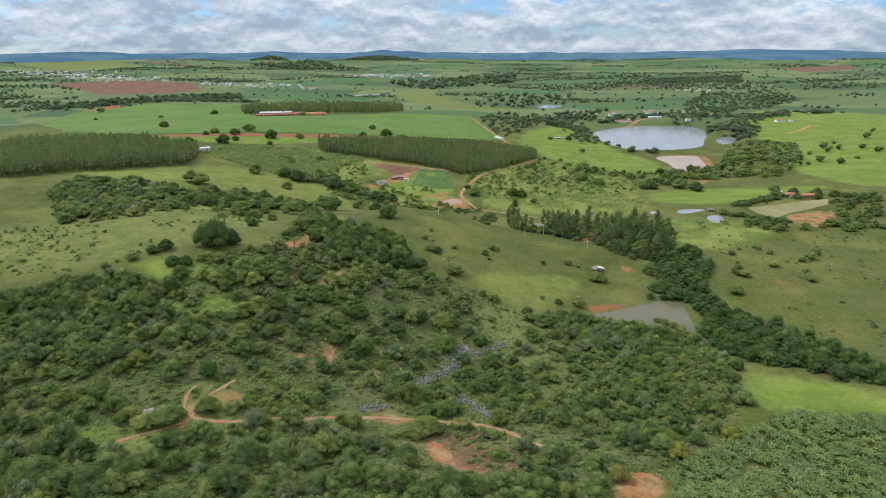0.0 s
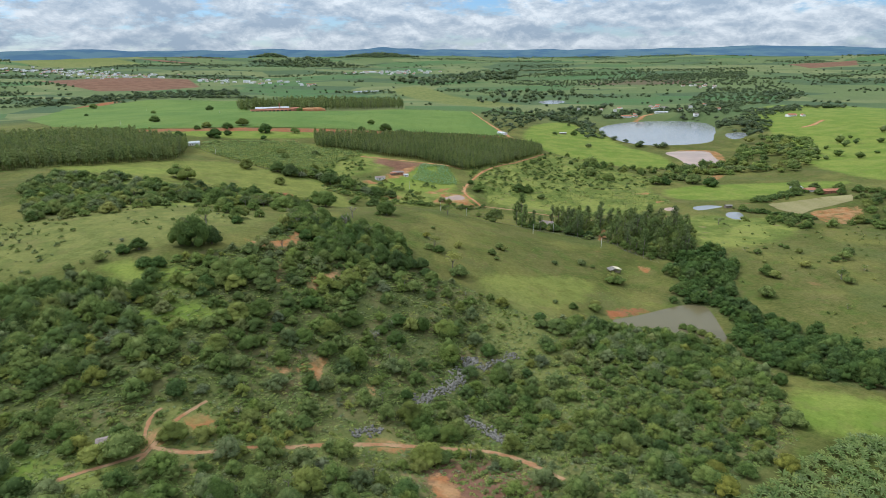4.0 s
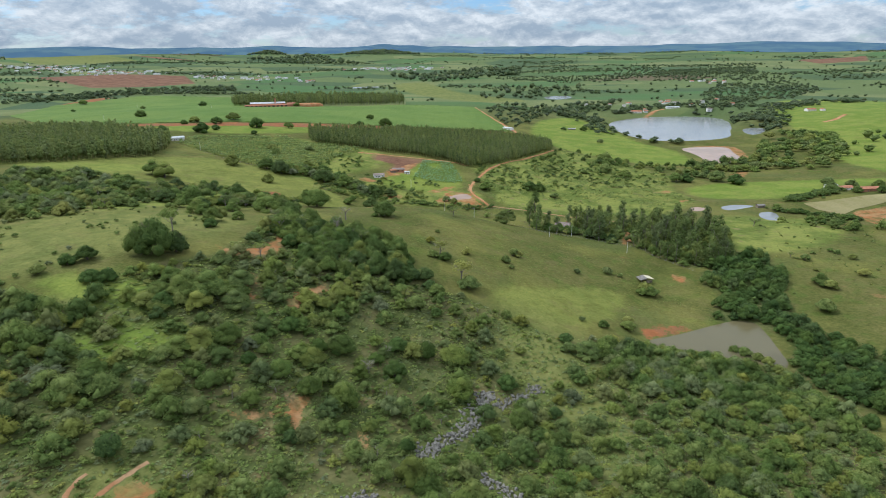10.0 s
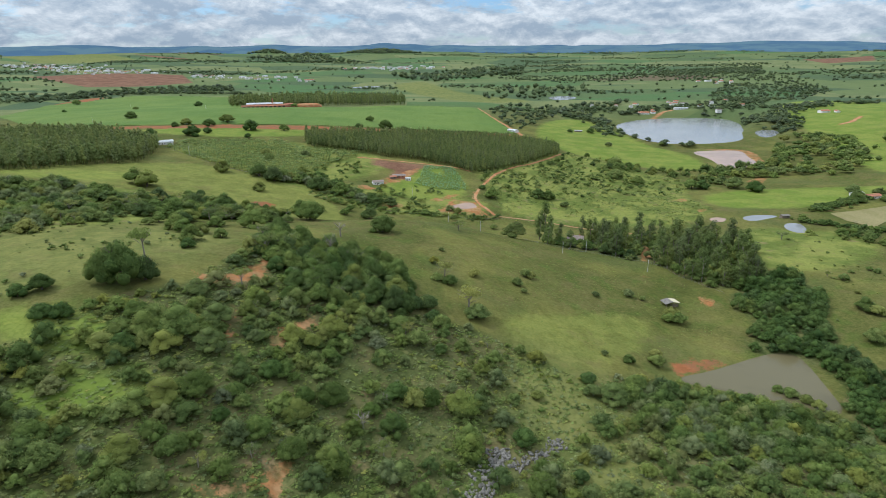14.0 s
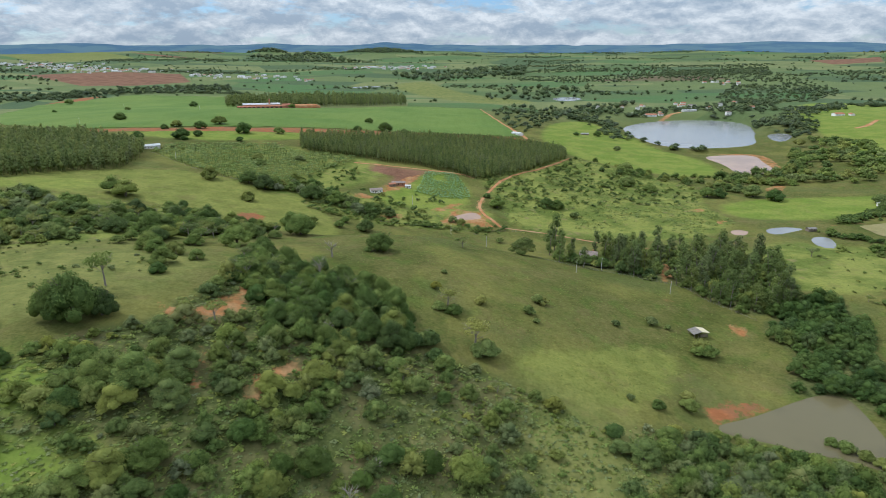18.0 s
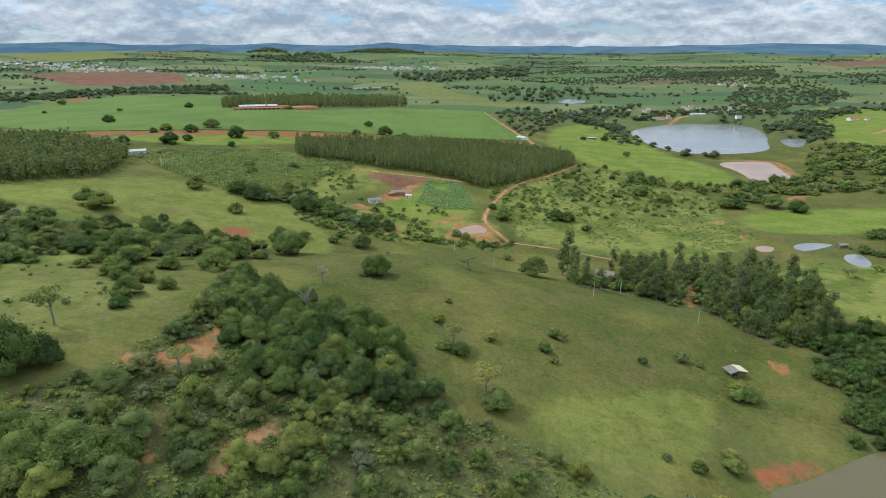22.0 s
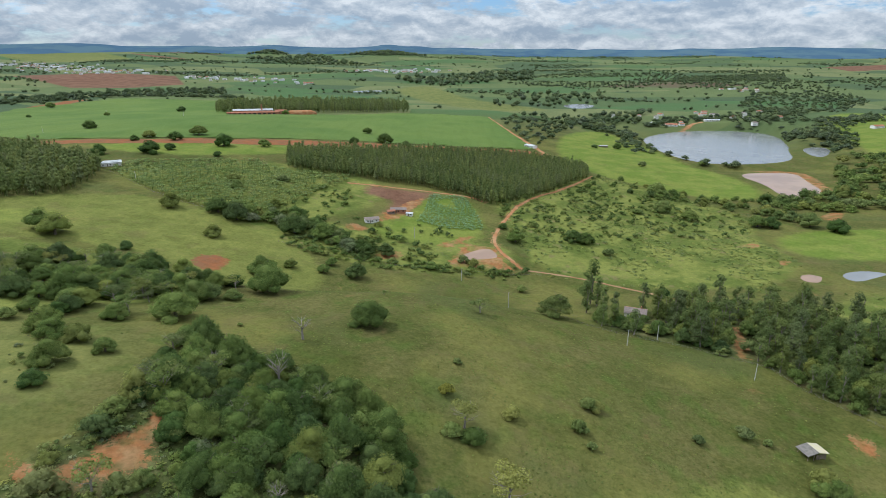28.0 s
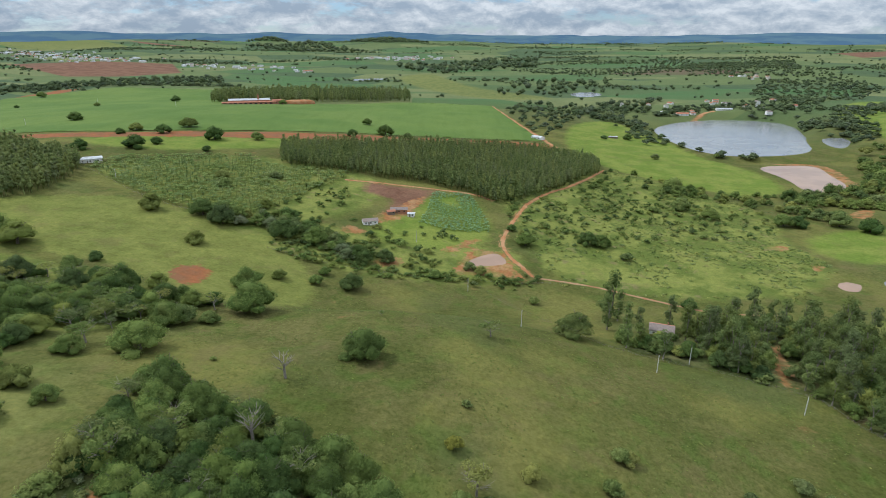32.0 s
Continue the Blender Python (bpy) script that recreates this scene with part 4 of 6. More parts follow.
plant("bush", -12, 433, 7, 0.8)
WEST = [(-128, 495, 20.5), (-117, 530, 8.6), (-123, 595, 18.0), (-105, 549, 22.6), (-112, 615, 8.9), (-90, 634, 8.4), (-92, 618, 9.0),
        (-72, 619, 15.5), (-169, 522, 13.8), (-157, 521, 7.6), (-246, 602, 21.0), (-259, 609, 18.4), (-201, 595, 8.3), (-170, 645, 13.0),
        (-218, 692, 16.1), (-168, 685, 19.7), (-185, 695, 19.3), (-125, 679, 22.4), (-105, 678, 18.7), (-94, 673, 10.4), (-75, 666, 16.4),
        (-58, 668, 14.0), (-73, 708, 6.8), (-171, 493, 12.2)]
plant_all(WEST, ["broad", "dense", "broad"], 0.95, 0.85)
SOY_TREES = [(-264, 931, 22.5), (-317, 995, 22.1), (-325, 948, 18.2), (-362, 963, 15.5), (-367, 938, 10.8), (-479, 1046, 19.5), (-920, 1647, 22.4),
             (-570, 1530, 21.6), (-134, 1148, 15.8), (-100, 1071, 23.1), (-136, 1035, 15.1), (-70, 1046, 16.8), (-314, 865, 22.4), (-305, 888, 13.9),
             (-357, 849, 16.6), (-250, 873, 10.8), (-225, 949, 15.8), (-609, 1320, 11.4), (-326, 1423, 16.6), (-771, 1354, 9.8)]
plant_all(SOY_TREES, ["broad", "dense"], 0.95, 0.8, "round dark tree kept inside a soy field", "trees in the soy field")
PARK = [(216, 920, 24.9), (219, 1235, 12.2), (262, 1257, 16.1), (253, 1094, 13.5), (352, 1131, 14.1), (168, 830, 11.3), (215, 821, 16.2),
        (276, 811, 19.9), (287, 809, 17.8), (325, 811, 19.8), (340, 793, 21.6), (87, 730, 16.1), (97, 728, 14.4), (110, 706, 11.3), (39, 719, 16.5),
        (59, 755, 8.0), (138, 888, 9.0), (198, 845, 21.0), (127, 632, 10.1), (31, 744, 8.7), (-3, 668, 9.4), (4, 663, 9.2), (-25, 652, 9.2)]
plant_all(PARK, ["broad", "dense", "bush"], 0.95, 0.8)
SLOPE = [(281, 508, 5.3), (284, 495, 6.8), (264, 509, 4.4), (251, 496, 7.7), (236, 452, 12.5), (239, 446, 10.0), (271, 463, 9.6), (300, 474, 8.2),
         (321, 492, 10.6), (283, 431, 9.6), (219, 418, 13.0), (81, 459, 5.5), (247, 476, 4.1), (262, 592, 10.3), (244, 502, 7.0), (279, 513, 5.1),
         (310, 479, 11.4), (282, 438, 13.2), (309, 454, 6.4), (339, 461, 9.2), (257, 391, 4.8), (281, 391, 4.0), (272, 349, 7.2)]
plant_all(SLOPE, ["bush", "broad", "airy"], 0.95, 0.85)
PASTURE = [(-201, 337, 6.0), (-190, 348, 9.1), (-182, 358, 8.8), (-176, 364, 11.9), (-163, 343, 10.6), (-156, 344, 9.5), (-232, 396, 3.9),
           (-262, 415, 3.4), (-133, 328, 12.0), (-126, 329, 10.7), (-169, 321, 5.2), (-144, 440, 12.9), (-147, 460, 10.7), (-172, 488, 9.7),
           (-238, 462, 11.9), (-149, 488, 11.7), (-165, 470, 15), (-158, 462, 12), (-176, 503, 13), (-186, 478, 9), (-140, 425, 9), (-133, 452, 8)]
plant_all(PASTURE, ["broad", "bush", "dense"], 0.95, 0.85)
plant_all([(-155, 373, 15.3), (-147, 374, 21.0), (-140, 379, 13.5)], ["dense"], 0.95, 1.2, "very dark dense tree at the edge of a pasture")
plant_all([(-152, 404, 14.0)], ["airy"], 1.0, 1.35, "tall thin-leaved tree with a thick pale trunk")
plant_all([(-70, 442, 10)], ["bare"], 1.0, 1.3)
POND_SIDE = [(98, 401, 8.0), (70, 393, 4.5), (56, 357, 8.7), (66, 359, 12.1), (31, 350, 5.9), (81, 390, 6.4), (36, 441, 4.6), (43, 465, 6.8),
             (111, 465, 4.4), (122, 446, 11.0), (118, 441, 8), (-115, 217, 15.1), (-124, 213, 9.5), (-8, 236, 14.2), (-115, 184, 12.4), (-147, 180, 18.3), (-126, 178, 16.2)]
plant_all(POND_SIDE, ["bush", "dense", "broad"], 0.95, 0.85)
plant_all([(150, 371, 8), (154, 366, 7), (146, 375, 6), (157, 361, 6)], ["bush"], 1.0, 0.9, "light green bush standing in shallow pond water")
plant_all([(127, 226, 9), (98, 214, 10), (100, 226, 7), (70, 200, 9)], ["yellow"], 1.0, 0.85)
HILLSIDE = [(-122, 339, 17.4), (-111, 343, 21.1), (-100, 354, 17.4), (-112, 333, 14.6), (-98, 339, 16.3), (-130, 337, 12.4), (-70, 353, 13.4), (-82, 349, 9.6),
            (-56, 363, 14.7), (-51, 380, 12.7), (-28, 377, 12.2), (-16, 400, 13.4), (-109, 303, 14.4), (-103, 308, 16.1), (-94, 314, 16.1), (-83, 327, 10.4),
            (-82, 317, 9.9), (-73, 332, 12.2), (-49, 325, 15.9), (-27, 336, 12.3), (-35, 324, 9.2), (-126, 325, 11.7), (-60, 314, 13.8), (-93, 303, 11.2)]
plant_all(HILLSIDE, ["broad", "dense", "broad"], 0.82, 0.8, "leafy tree rising above hillside scrub", "trees of the hillside wood")
plant_all([(96, 395, 10.6), (56, 367, 9.9), (64, 355, 16.1), (78, 368, 12.3), (94, 369, 10.6), (-1, 336, 17.0), (124, 442, 13.0)], ["broad", "dense"], 0.85, 0.75, "rounded leafy tree on the slope above a pond")
plant("airy", 4, 407, 17, 0.9, "large thin-leaved greyish tree on a grassy slope")
plant("broad", 8, 402, 13, 0.7, "low leafy tree on a grassy slope")
plant_all([(408, 722, 13), (418, 738, 14), (432, 716, 12), (440, 738, 15), (452, 708, 12), (462, 728, 14), (474, 712, 13), (428, 760, 14)], ["broad", "dense"], 1.0, 0.8, "leafy tree standing round farm buildings", "trees round the farm")
plant_all([(-37, 316, 8.5), (-57, 392, 7), (-89, 368, 6), (-31, 330, 6), (-84, 246, 5)], ["bare"], 1.0, 0.8, "grey leafless shrub among green scrub")
plant("gum", 75, 612, 13.0, 1.1)
plant("gum", 78, 608, 10.0, 0.9)


# ---- woods and scrub: single trees near by, joined thickets behind ----
def scatter(outline, spacing, seed, density=None):
    g = np.random.default_rng(seed)
    p = np.asarray(outline, float)
    x, y = np.meshgrid(np.arange(p[:, 0].min(), p[:, 0].max(), spacing), np.arange(p[:, 1].min(), p[:, 1].max(), spacing))
    x = (x + (g.random(x.shape) - 0.5) * spacing * 0.95).ravel()
    y = (y + (g.random(y.shape) - 0.5) * spacing * 0.95).ravel()
    keep = inside(x, y, p)
    x, y = x[keep], y[keep]
    if density is not None:
        k = g.random(len(x)) < density(x, y)
        x, y = x[k], y[k]
    return x, y


def thicket(name, x, y, width, models, material, label, category, tall=1.0, sink=0.1, seed=1, z=None):
    """Many plants joined into one mesh."""
    g = np.random.default_rng(seed)
    vs, tri, quad, base = [], [], [], 0
    z = ground_z(x, y) - sink if z is None else z
    a, pick = g.random(len(x)) * 6.283, g.integers(len(models), size=len(x))
    width = np.broadcast_to(width, x.shape)
    for i in range(len(x)):
        v, fs = models[pick[i]]
        c, s, w = math.cos(a[i]), math.sin(a[i]), width[i]
        h = w * tall * (0.8 + 0.4 * g.random())
        vs.append(np.column_stack([(v[:, 0] * c - v[:, 1] * s) * w + x[i], (v[:, 0] * s + v[:, 1] * c) * w + y[i], v[:, 2] * h + z[i]]))
        for f in fs:
            (tri if f.shape[1] == 3 else quad).append(f + base)
        base += len(v)
    faces = [np.concatenate(q) for q in (tri, quad) if q]
    index = None
    if isinstance(material, list):      # a few kinds of leaf, plant by plant
        sort = (g.random(len(x)) ** 1.4 * len(material)).astype(int)
        index = np.concatenate([np.concatenate([np.full(len(f), sort[i]) for i in range(len(x)) for f in models[pick[i]][1] if f.shape[1] == n])
                                for n in (3, 4) if any(f.shape[1] == n for f in models[0][1])])
    me = mesh_of(name, np.concatenate(vs), faces, material, True, index)
    own = me.attributes.new("plant", "FLOAT", "POINT")
    own.data.foreach_set("value", np.repeat(0.02 + 0.97 * g.random(len(x)), [len(q) for q in vs]).astype(np.float32))
    return tagged(new(name, me), label, category, kind="stuff")


def unit_crowns(count, seed, blobs, per, size, base=0.0, height=0.8, flat=0.8, core=ICO1, body=0.86):
    """Crowns one metre wide, for thickets."""
    return [crown(np.random.default_rng(seed + i), 1.0, height, base, blobs, per, size, flat, core, 0.62, 0.34, body) for i in range(count)]


def unit_gums(count, seed, clumps, per, size):
    got = []
    for i in range(count):
        g = np.random.default_rng(seed + i)
        parts = [tube([(0, 0, 0), (g.normal() * 0.03, 0, 2.2)], [0.05, 0.02], 4)]
        for k in range(clumps):
            c = np.array([g.normal() * 0.07, g.normal() * 0.07, 0.95 + 1.75 * k / clumps])
            parts.append(blob(g, c, 0.30 - 0.22 * k / clumps, 1.5, OCTA))
            parts.append(cards(g, c, 0.40 - 0.28 * k / clumps, 1.35, per, size, 0.1))
        got.append(merge(parts))
    return got


SCRUB_MODELS = unit_crowns(9, 900, 8, 44, 0.040, -0.18, 0.82, 0.9, OCTA, 0.82)
BIG_MODELS = unit_crowns(8, 1900, 13, 40, 0.032, -0.16, 0.78, 0.85, OCTA, 0.82)
LOW_MODELS = unit_crowns(8, 940, 3, 22, 0.078, -0.15, 0.66, 0.8, OCTA, 0.80)
FAR_MODELS = unit_crowns(6, 960, 4, 13, 0.095, -0.05, 0.8)
TINY_MODELS = [merge([q for k in range(2) for q in (blob(gg, np.array([gg.normal() * 0.14, gg.normal() * 0.14, 0.36]), 0.36, 0.9, OCTA, 0.2),
                      cards(gg, np.array([0, 0, 0.38]), 0.44, 0.85, 5, 0.20))]) for gg in (np.random.default_rng(990 + i) for i in range(6))]
GUM_MODELS = unit_gums(7, 980, 4, 8, 0.12)


def in_the_open(x, y, share):
    return np.where(nearest(x, y, OPENINGS + GRASSY) < 0, share, 1.0)


def wood_density(x, y):
    d = 0.35 + 1.9 * (vnoise(x, y, 42, 21) - 0.34) + 0.5 * (vnoise(x, y, 15, 22) - 0.5)
    return np.clip(d, 0.05, 1) * (outside_all(x, y) > 1.5) * in_the_open(x, y, 0.35)


# single wood trees
wx, wy = scatter(WOODS["main"], 9.0, 31, wood_density)
order = np.random.default_rng(5).permutation(len(wx))
near_trees = order[(wy[order] > 168)][:130]
rest = np.setdiff1d(np.arange(len(wx)), near_trees)
for i in near_trees:
    k = ("broad", "dense", "bush", "broad", "dense", "airy")[int(rng.integers(6))]
    plant(k, wx[i], wy[i], 6.0 + 5.0 * rng.random() ** 1.5, 0.85 + 0.3 * rng.random(), "leafy tree among dense hillside scrub", "trees of the hillside wood")
thicket("woodland", wx[rest], wy[rest], 5.5 + 6.5 * rng.random(len(rest)) ** 1.4, BIG_MODELS, [LEAF, LEAF_DARK, LEAF_SCRUB, LEAF_GREY, LEAF_LIME], "dense green hillside woodland of mixed trees", "woodland", seed=41)
sx, sy = scatter(WOODS["main"], 3.9, 32, lambda x, y: np.clip(0.25 + 1.1 * vnoise(x, y, 24, 23), 0, 0.95) * (outside_all(x, y) > 0.8) * in_the_open(x, y, 0.5))
tint = vnoise(sx, sy, 26, 24) * 0.7 + 0.3 * np.random.default_rng(6).random(len(sx))
swide = (1.8 + 3.4 * rng.random(len(sx)) ** 1.7) * in_the_open(sx, sy, 0.8)
for name, low, high, leaf, label in (("scrub", 0.45, 0.70, LEAF_SCRUB, "low green scrub and bushes on a hillside"), ("lime_scrub", 0.70, 2, LEAF_LIME, "low yellow-green bushes on a hillside"),
                                     ("dark_scrub", 0.26, 0.45, LEAF, "low dark bushes on a hillside"), ("grey_scrub", -1, 0.26, LEAF_GREY, "greyish twiggy bushes on a hillside")):
    q = (tint >= low) & (tint < high)
    thicket(name, sx[q], sy[q], swide[q], LOW_MODELS, leaf, label, "scrub", 0.8, seed=42)
gx_, gy_ = scatter(rounded(WOODS["gully"], 1), 6.6, 33, lambda x, y: 0.95 * (outside_all(x, y) > 1.0))
thicket("gully_wood", gx_, gy_, 6.0 + 7.0 * rng.random(len(gx_)), BIG_MODELS, [LEAF_DEEP, LEAF_DEEP, LEAF_DEEP, LEAF_DARK], "dark dense trees along a gully beside a pond", "woodland", 1.0, seed=43)
rx_, ry_ = scatter([(-115, 440), (-117, 475), (-75, 452), (-35, 440), (-16, 400), (-30, 388), (-61, 378), (-85, 395)], 6.6, 34, lambda x, y: 0.95 * (outside_all(x, y) > 1.0))
for x_, y_ in zip(rx_, ry_):
    plant(("dense", "dense", "broad", "broad", "dense", "dense", "dense", "airy")[int(rng.integers(8))], x_, y_, 7.0 + 7.5 * rng.random() ** 1.5, 0.8 + 0.3 * rng.random(), "dark leafy tree of a closed hilltop wood", "trees of the hilltop wood")
px_, py_ = scatter([(60, 365), (100, 366), (135, 354), (158, 342), (163, 300), (120, 318), (80, 338)], 6.0, 39, lambda x, y: 0.9 + 0 * x)
thicket("pondside_wood", px_, py_, 6.5 + 4.5 * rng.random(len(px_)), SCRUB_MODELS, [LEAF_DARK, LEAF, LEAF_GREY], "closed dark wood on the bank of a pond", "woodland", 0.95, seed=54)
for name, seed in (("west_band", 35), ("spring", 36), ("hedge", 37)):
    bx, by = scatter(WOODS[name], 7.5, seed, lambda x, y: 0.8 * (outside_all(x, y) > 1.0))
    if name == "spring":
        plant_all([(a, b, 8 + 8 * rng.random()) for a, b in zip(bx, by)], ["broad", "dense", "airy"], 1.0, 0.85, "leafy tree in a thicket round red banks", "trees of the spring thicket")
        continue
    thicket(name + "_trees", bx, by, 6.5 + 8.0 * rng.random(len(bx)), BIG_MODELS, [LEAF, LEAF_DARK, LEAF_SCRUB, LEAF_GREY], "band of green trees between pastures", "trees", 0.85, seed=seed + 10)
bx, by = scatter(WOODS["belt"], 5.4, 38, lambda x, y: 0.85 * (outside_all(x, y) > 1.0) * ((x < 86) | (x > 108) | (y > 601)))
cut = rng.random(len(bx)) < 0.55
for x_, y_ in zip(bx[cut], by[cut]):
    plant("gum", x_, y_, 7.0 + 4.0 * rng.random(), 0.7 + 0.4 * rng.random(), "tall eucalyptus in a belt along the meadow", "eucalyptus belt")
plant_all([(87, 566, 8), (95, 561, 9), (104, 562, 8), (90, 577, 7), (112, 556, 9), (107, 574, 6)], ["bush", "broad"], 1.0, 0.75, "leafy shrub before a house in the eucalyptus belt")
plant_all([(70, 571, 9), (80, 567, 10), (89, 566, 10), (98, 560, 11), (110, 552, 11), (120, 548, 10), (126, 543, 9), (115, 562, 12), (103, 570, 8), (92, 580, 7), (99, 582, 6)], ["dense", "broad"], 1.0, 0.9, "dark leafy tree at the foot of a eucalyptus belt", "eucalyptus belt")
for x_, y_, w_ in ((68, 592, 10), (74, 580, 9), (84, 590, 8), (106, 582, 9), (114, 574, 10), (120, 566, 9), (112, 596, 9), (124, 580, 10), (104, 600, 9), (132, 590, 9)):
    plant("gum", x_, y_, w_, 0.85 + 0.3 * rng.random(), "tall eucalyptus in a belt along the meadow", "eucalyptus belt")
thicket("belt_undergrowth", bx[~cut], by[~cut], 6.0 + 5 * rng.random((~cut).sum()), SCRUB_MODELS, LEAF, "dark undergrowth below a eucalyptus belt", "woodland", seed=46)

mx, my = scatter([(-292, 455), (-218, 472), (-160, 490), (-124, 505), (-118, 560), (-150, 580), (-190, 540), (-262, 520)], 13.0, 221, lambda x, y: 0.55 * (outside_all(x, y) > 2.0))
plant_all([(a, b, 7 + 8 * rng.random()) for a, b in zip(mx, my)], ["broad", "dense", "airy", "bush"], 1.0, 0.85, "leafy tree in a loose row between pastures", "trees between the pastures")

# closed woods of the near slopes
SLOPE_WOODS = {
    "east_slope_wood": ([(25, 262), (60, 232), (100, 222), (140, 250), (160, 300), (150, 338), (100, 345), (60, 340), (38, 330)], 6.4, LEAF),
    "bottom_wood": ([(-170, 150), (-158, 196), (-60, 212), (-14, 204), (10, 196), (60, 200), (76, 172), (70, 150)], 7.6, LEAF),
    "west_slope_wood": ([(-252, 300), (-215, 320), (-165, 324), (-130, 300), (-125, 272), (-180, 240), (-245, 255)], 6.4, LEAF_DARK),
    "saddle_wood": ([(-125, 330), (-95, 340), (-60, 330), (-20, 360), (-25, 385), (-70, 375), (-115, 372)], 7.0, LEAF),
}
for k, (name, (outline, gap, leaf)) in enumerate(SLOPE_WOODS.items()):
    zx, zy = scatter(outline, gap, 190 + k, lambda x, y: np.clip(0.4 + 1.0 * vnoise(x, y, 20, 95), 0, 1) * (outside_all(x, y) > 1.5) * in_the_open(x, y, 0.25))
    pick = np.arange(len(zx)) % 3
    big = k in (1, 2)
    thicket(name, zx[pick > 0], zy[pick > 0], (7.0 + 7.0 * rng.random((pick > 0).sum()) ** 1.3) if big else 4.6 + 5.0 * rng.random((pick > 0).sum()), BIG_MODELS if big else SCRUB_MODELS, [leaf, LEAF_DARK, LEAF_SCRUB, LEAF_GREY], "closed green wood on a near slope", "woodland", 0.95, seed=195 + k)
    thicket(name + "_edge", zx[pick == 0], zy[pick == 0], 4.0 + 4.0 * rng.random((pick == 0).sum()), SCRUB_MODELS, LEAF_SCRUB if k % 2 else LEAF_LIME, "lighter green trees in a near wood", "woodland", 0.95, seed=205 + k)

lx, ly = scatter([(-92, 236), (-88, 246), (-82, 256), (-64, 248), (-52, 243), (-60, 236), (-80, 229)], 3.0, 211, lambda x, y: 0.85 * (outside_all(x, y) > 0.8))
thicket("clearing_bushes", lx, ly, 2.6 + 3.0 * rng.random(len(lx)), SCRUB_MODELS, [LEAF_LIME, LEAF_LIME, LEAF_SCRUB], "bright yellow-green bushes beside a sandy clearing", "shrubs", 0.9, seed=212)
lx, ly = scatter([(100, 381), (112, 376), (132, 366), (150, 356), (160, 350), (158, 344), (130, 354), (104, 366)], 4.2, 213, lambda x, y: 0.85 + 0 * x)
thicket("bank_bushes", lx, ly, 3.0 + 4.0 * rng.random(len(lx)), SCRUB_MODELS, [LEAF, LEAF_SCRUB, LEAF_LIME], "mixed bushes on the bank of a pond", "shrubs", 0.85, seed=214)

# planted eucalyptus blocks
BLOCKS = {
    "eucalyptus_block": ([(-172, 851), (-115, 852), (-49, 852), (3, 830), (17, 806), (37, 811), (79, 862), (152, 972), (160, 1030), (88, 1050), (-15, 1032), (-100, 985), (-194, 925)], 4.6, 6.0),
    "eucalyptus_stand": ([(-433, 580), (-351, 633), (-299, 696), (-306, 752), (-323, 792), (-420, 850), (-640, 900), (-560, 640)], 5.4, 7.0),
    "eucalyptus_row": ([(-480, 1480), (-300, 1535), (-103, 1602), (-125, 1760), (-387, 1800), (-560, 1700)], 10.5, 9.5),
}
for k, (name, (outline, gap, size)) in enumerate(BLOCKS.items()):
    ex, ey = scatter(outline, gap, 50 + k)
    thicket(name, ex, ey, size * (0.85 + 0.3 * rng.random(len(ex))), GUM_MODELS, LEAF_EUC, "block of closely planted tall eucalyptus trees", "plantation", 0.82, seed=60 + k)

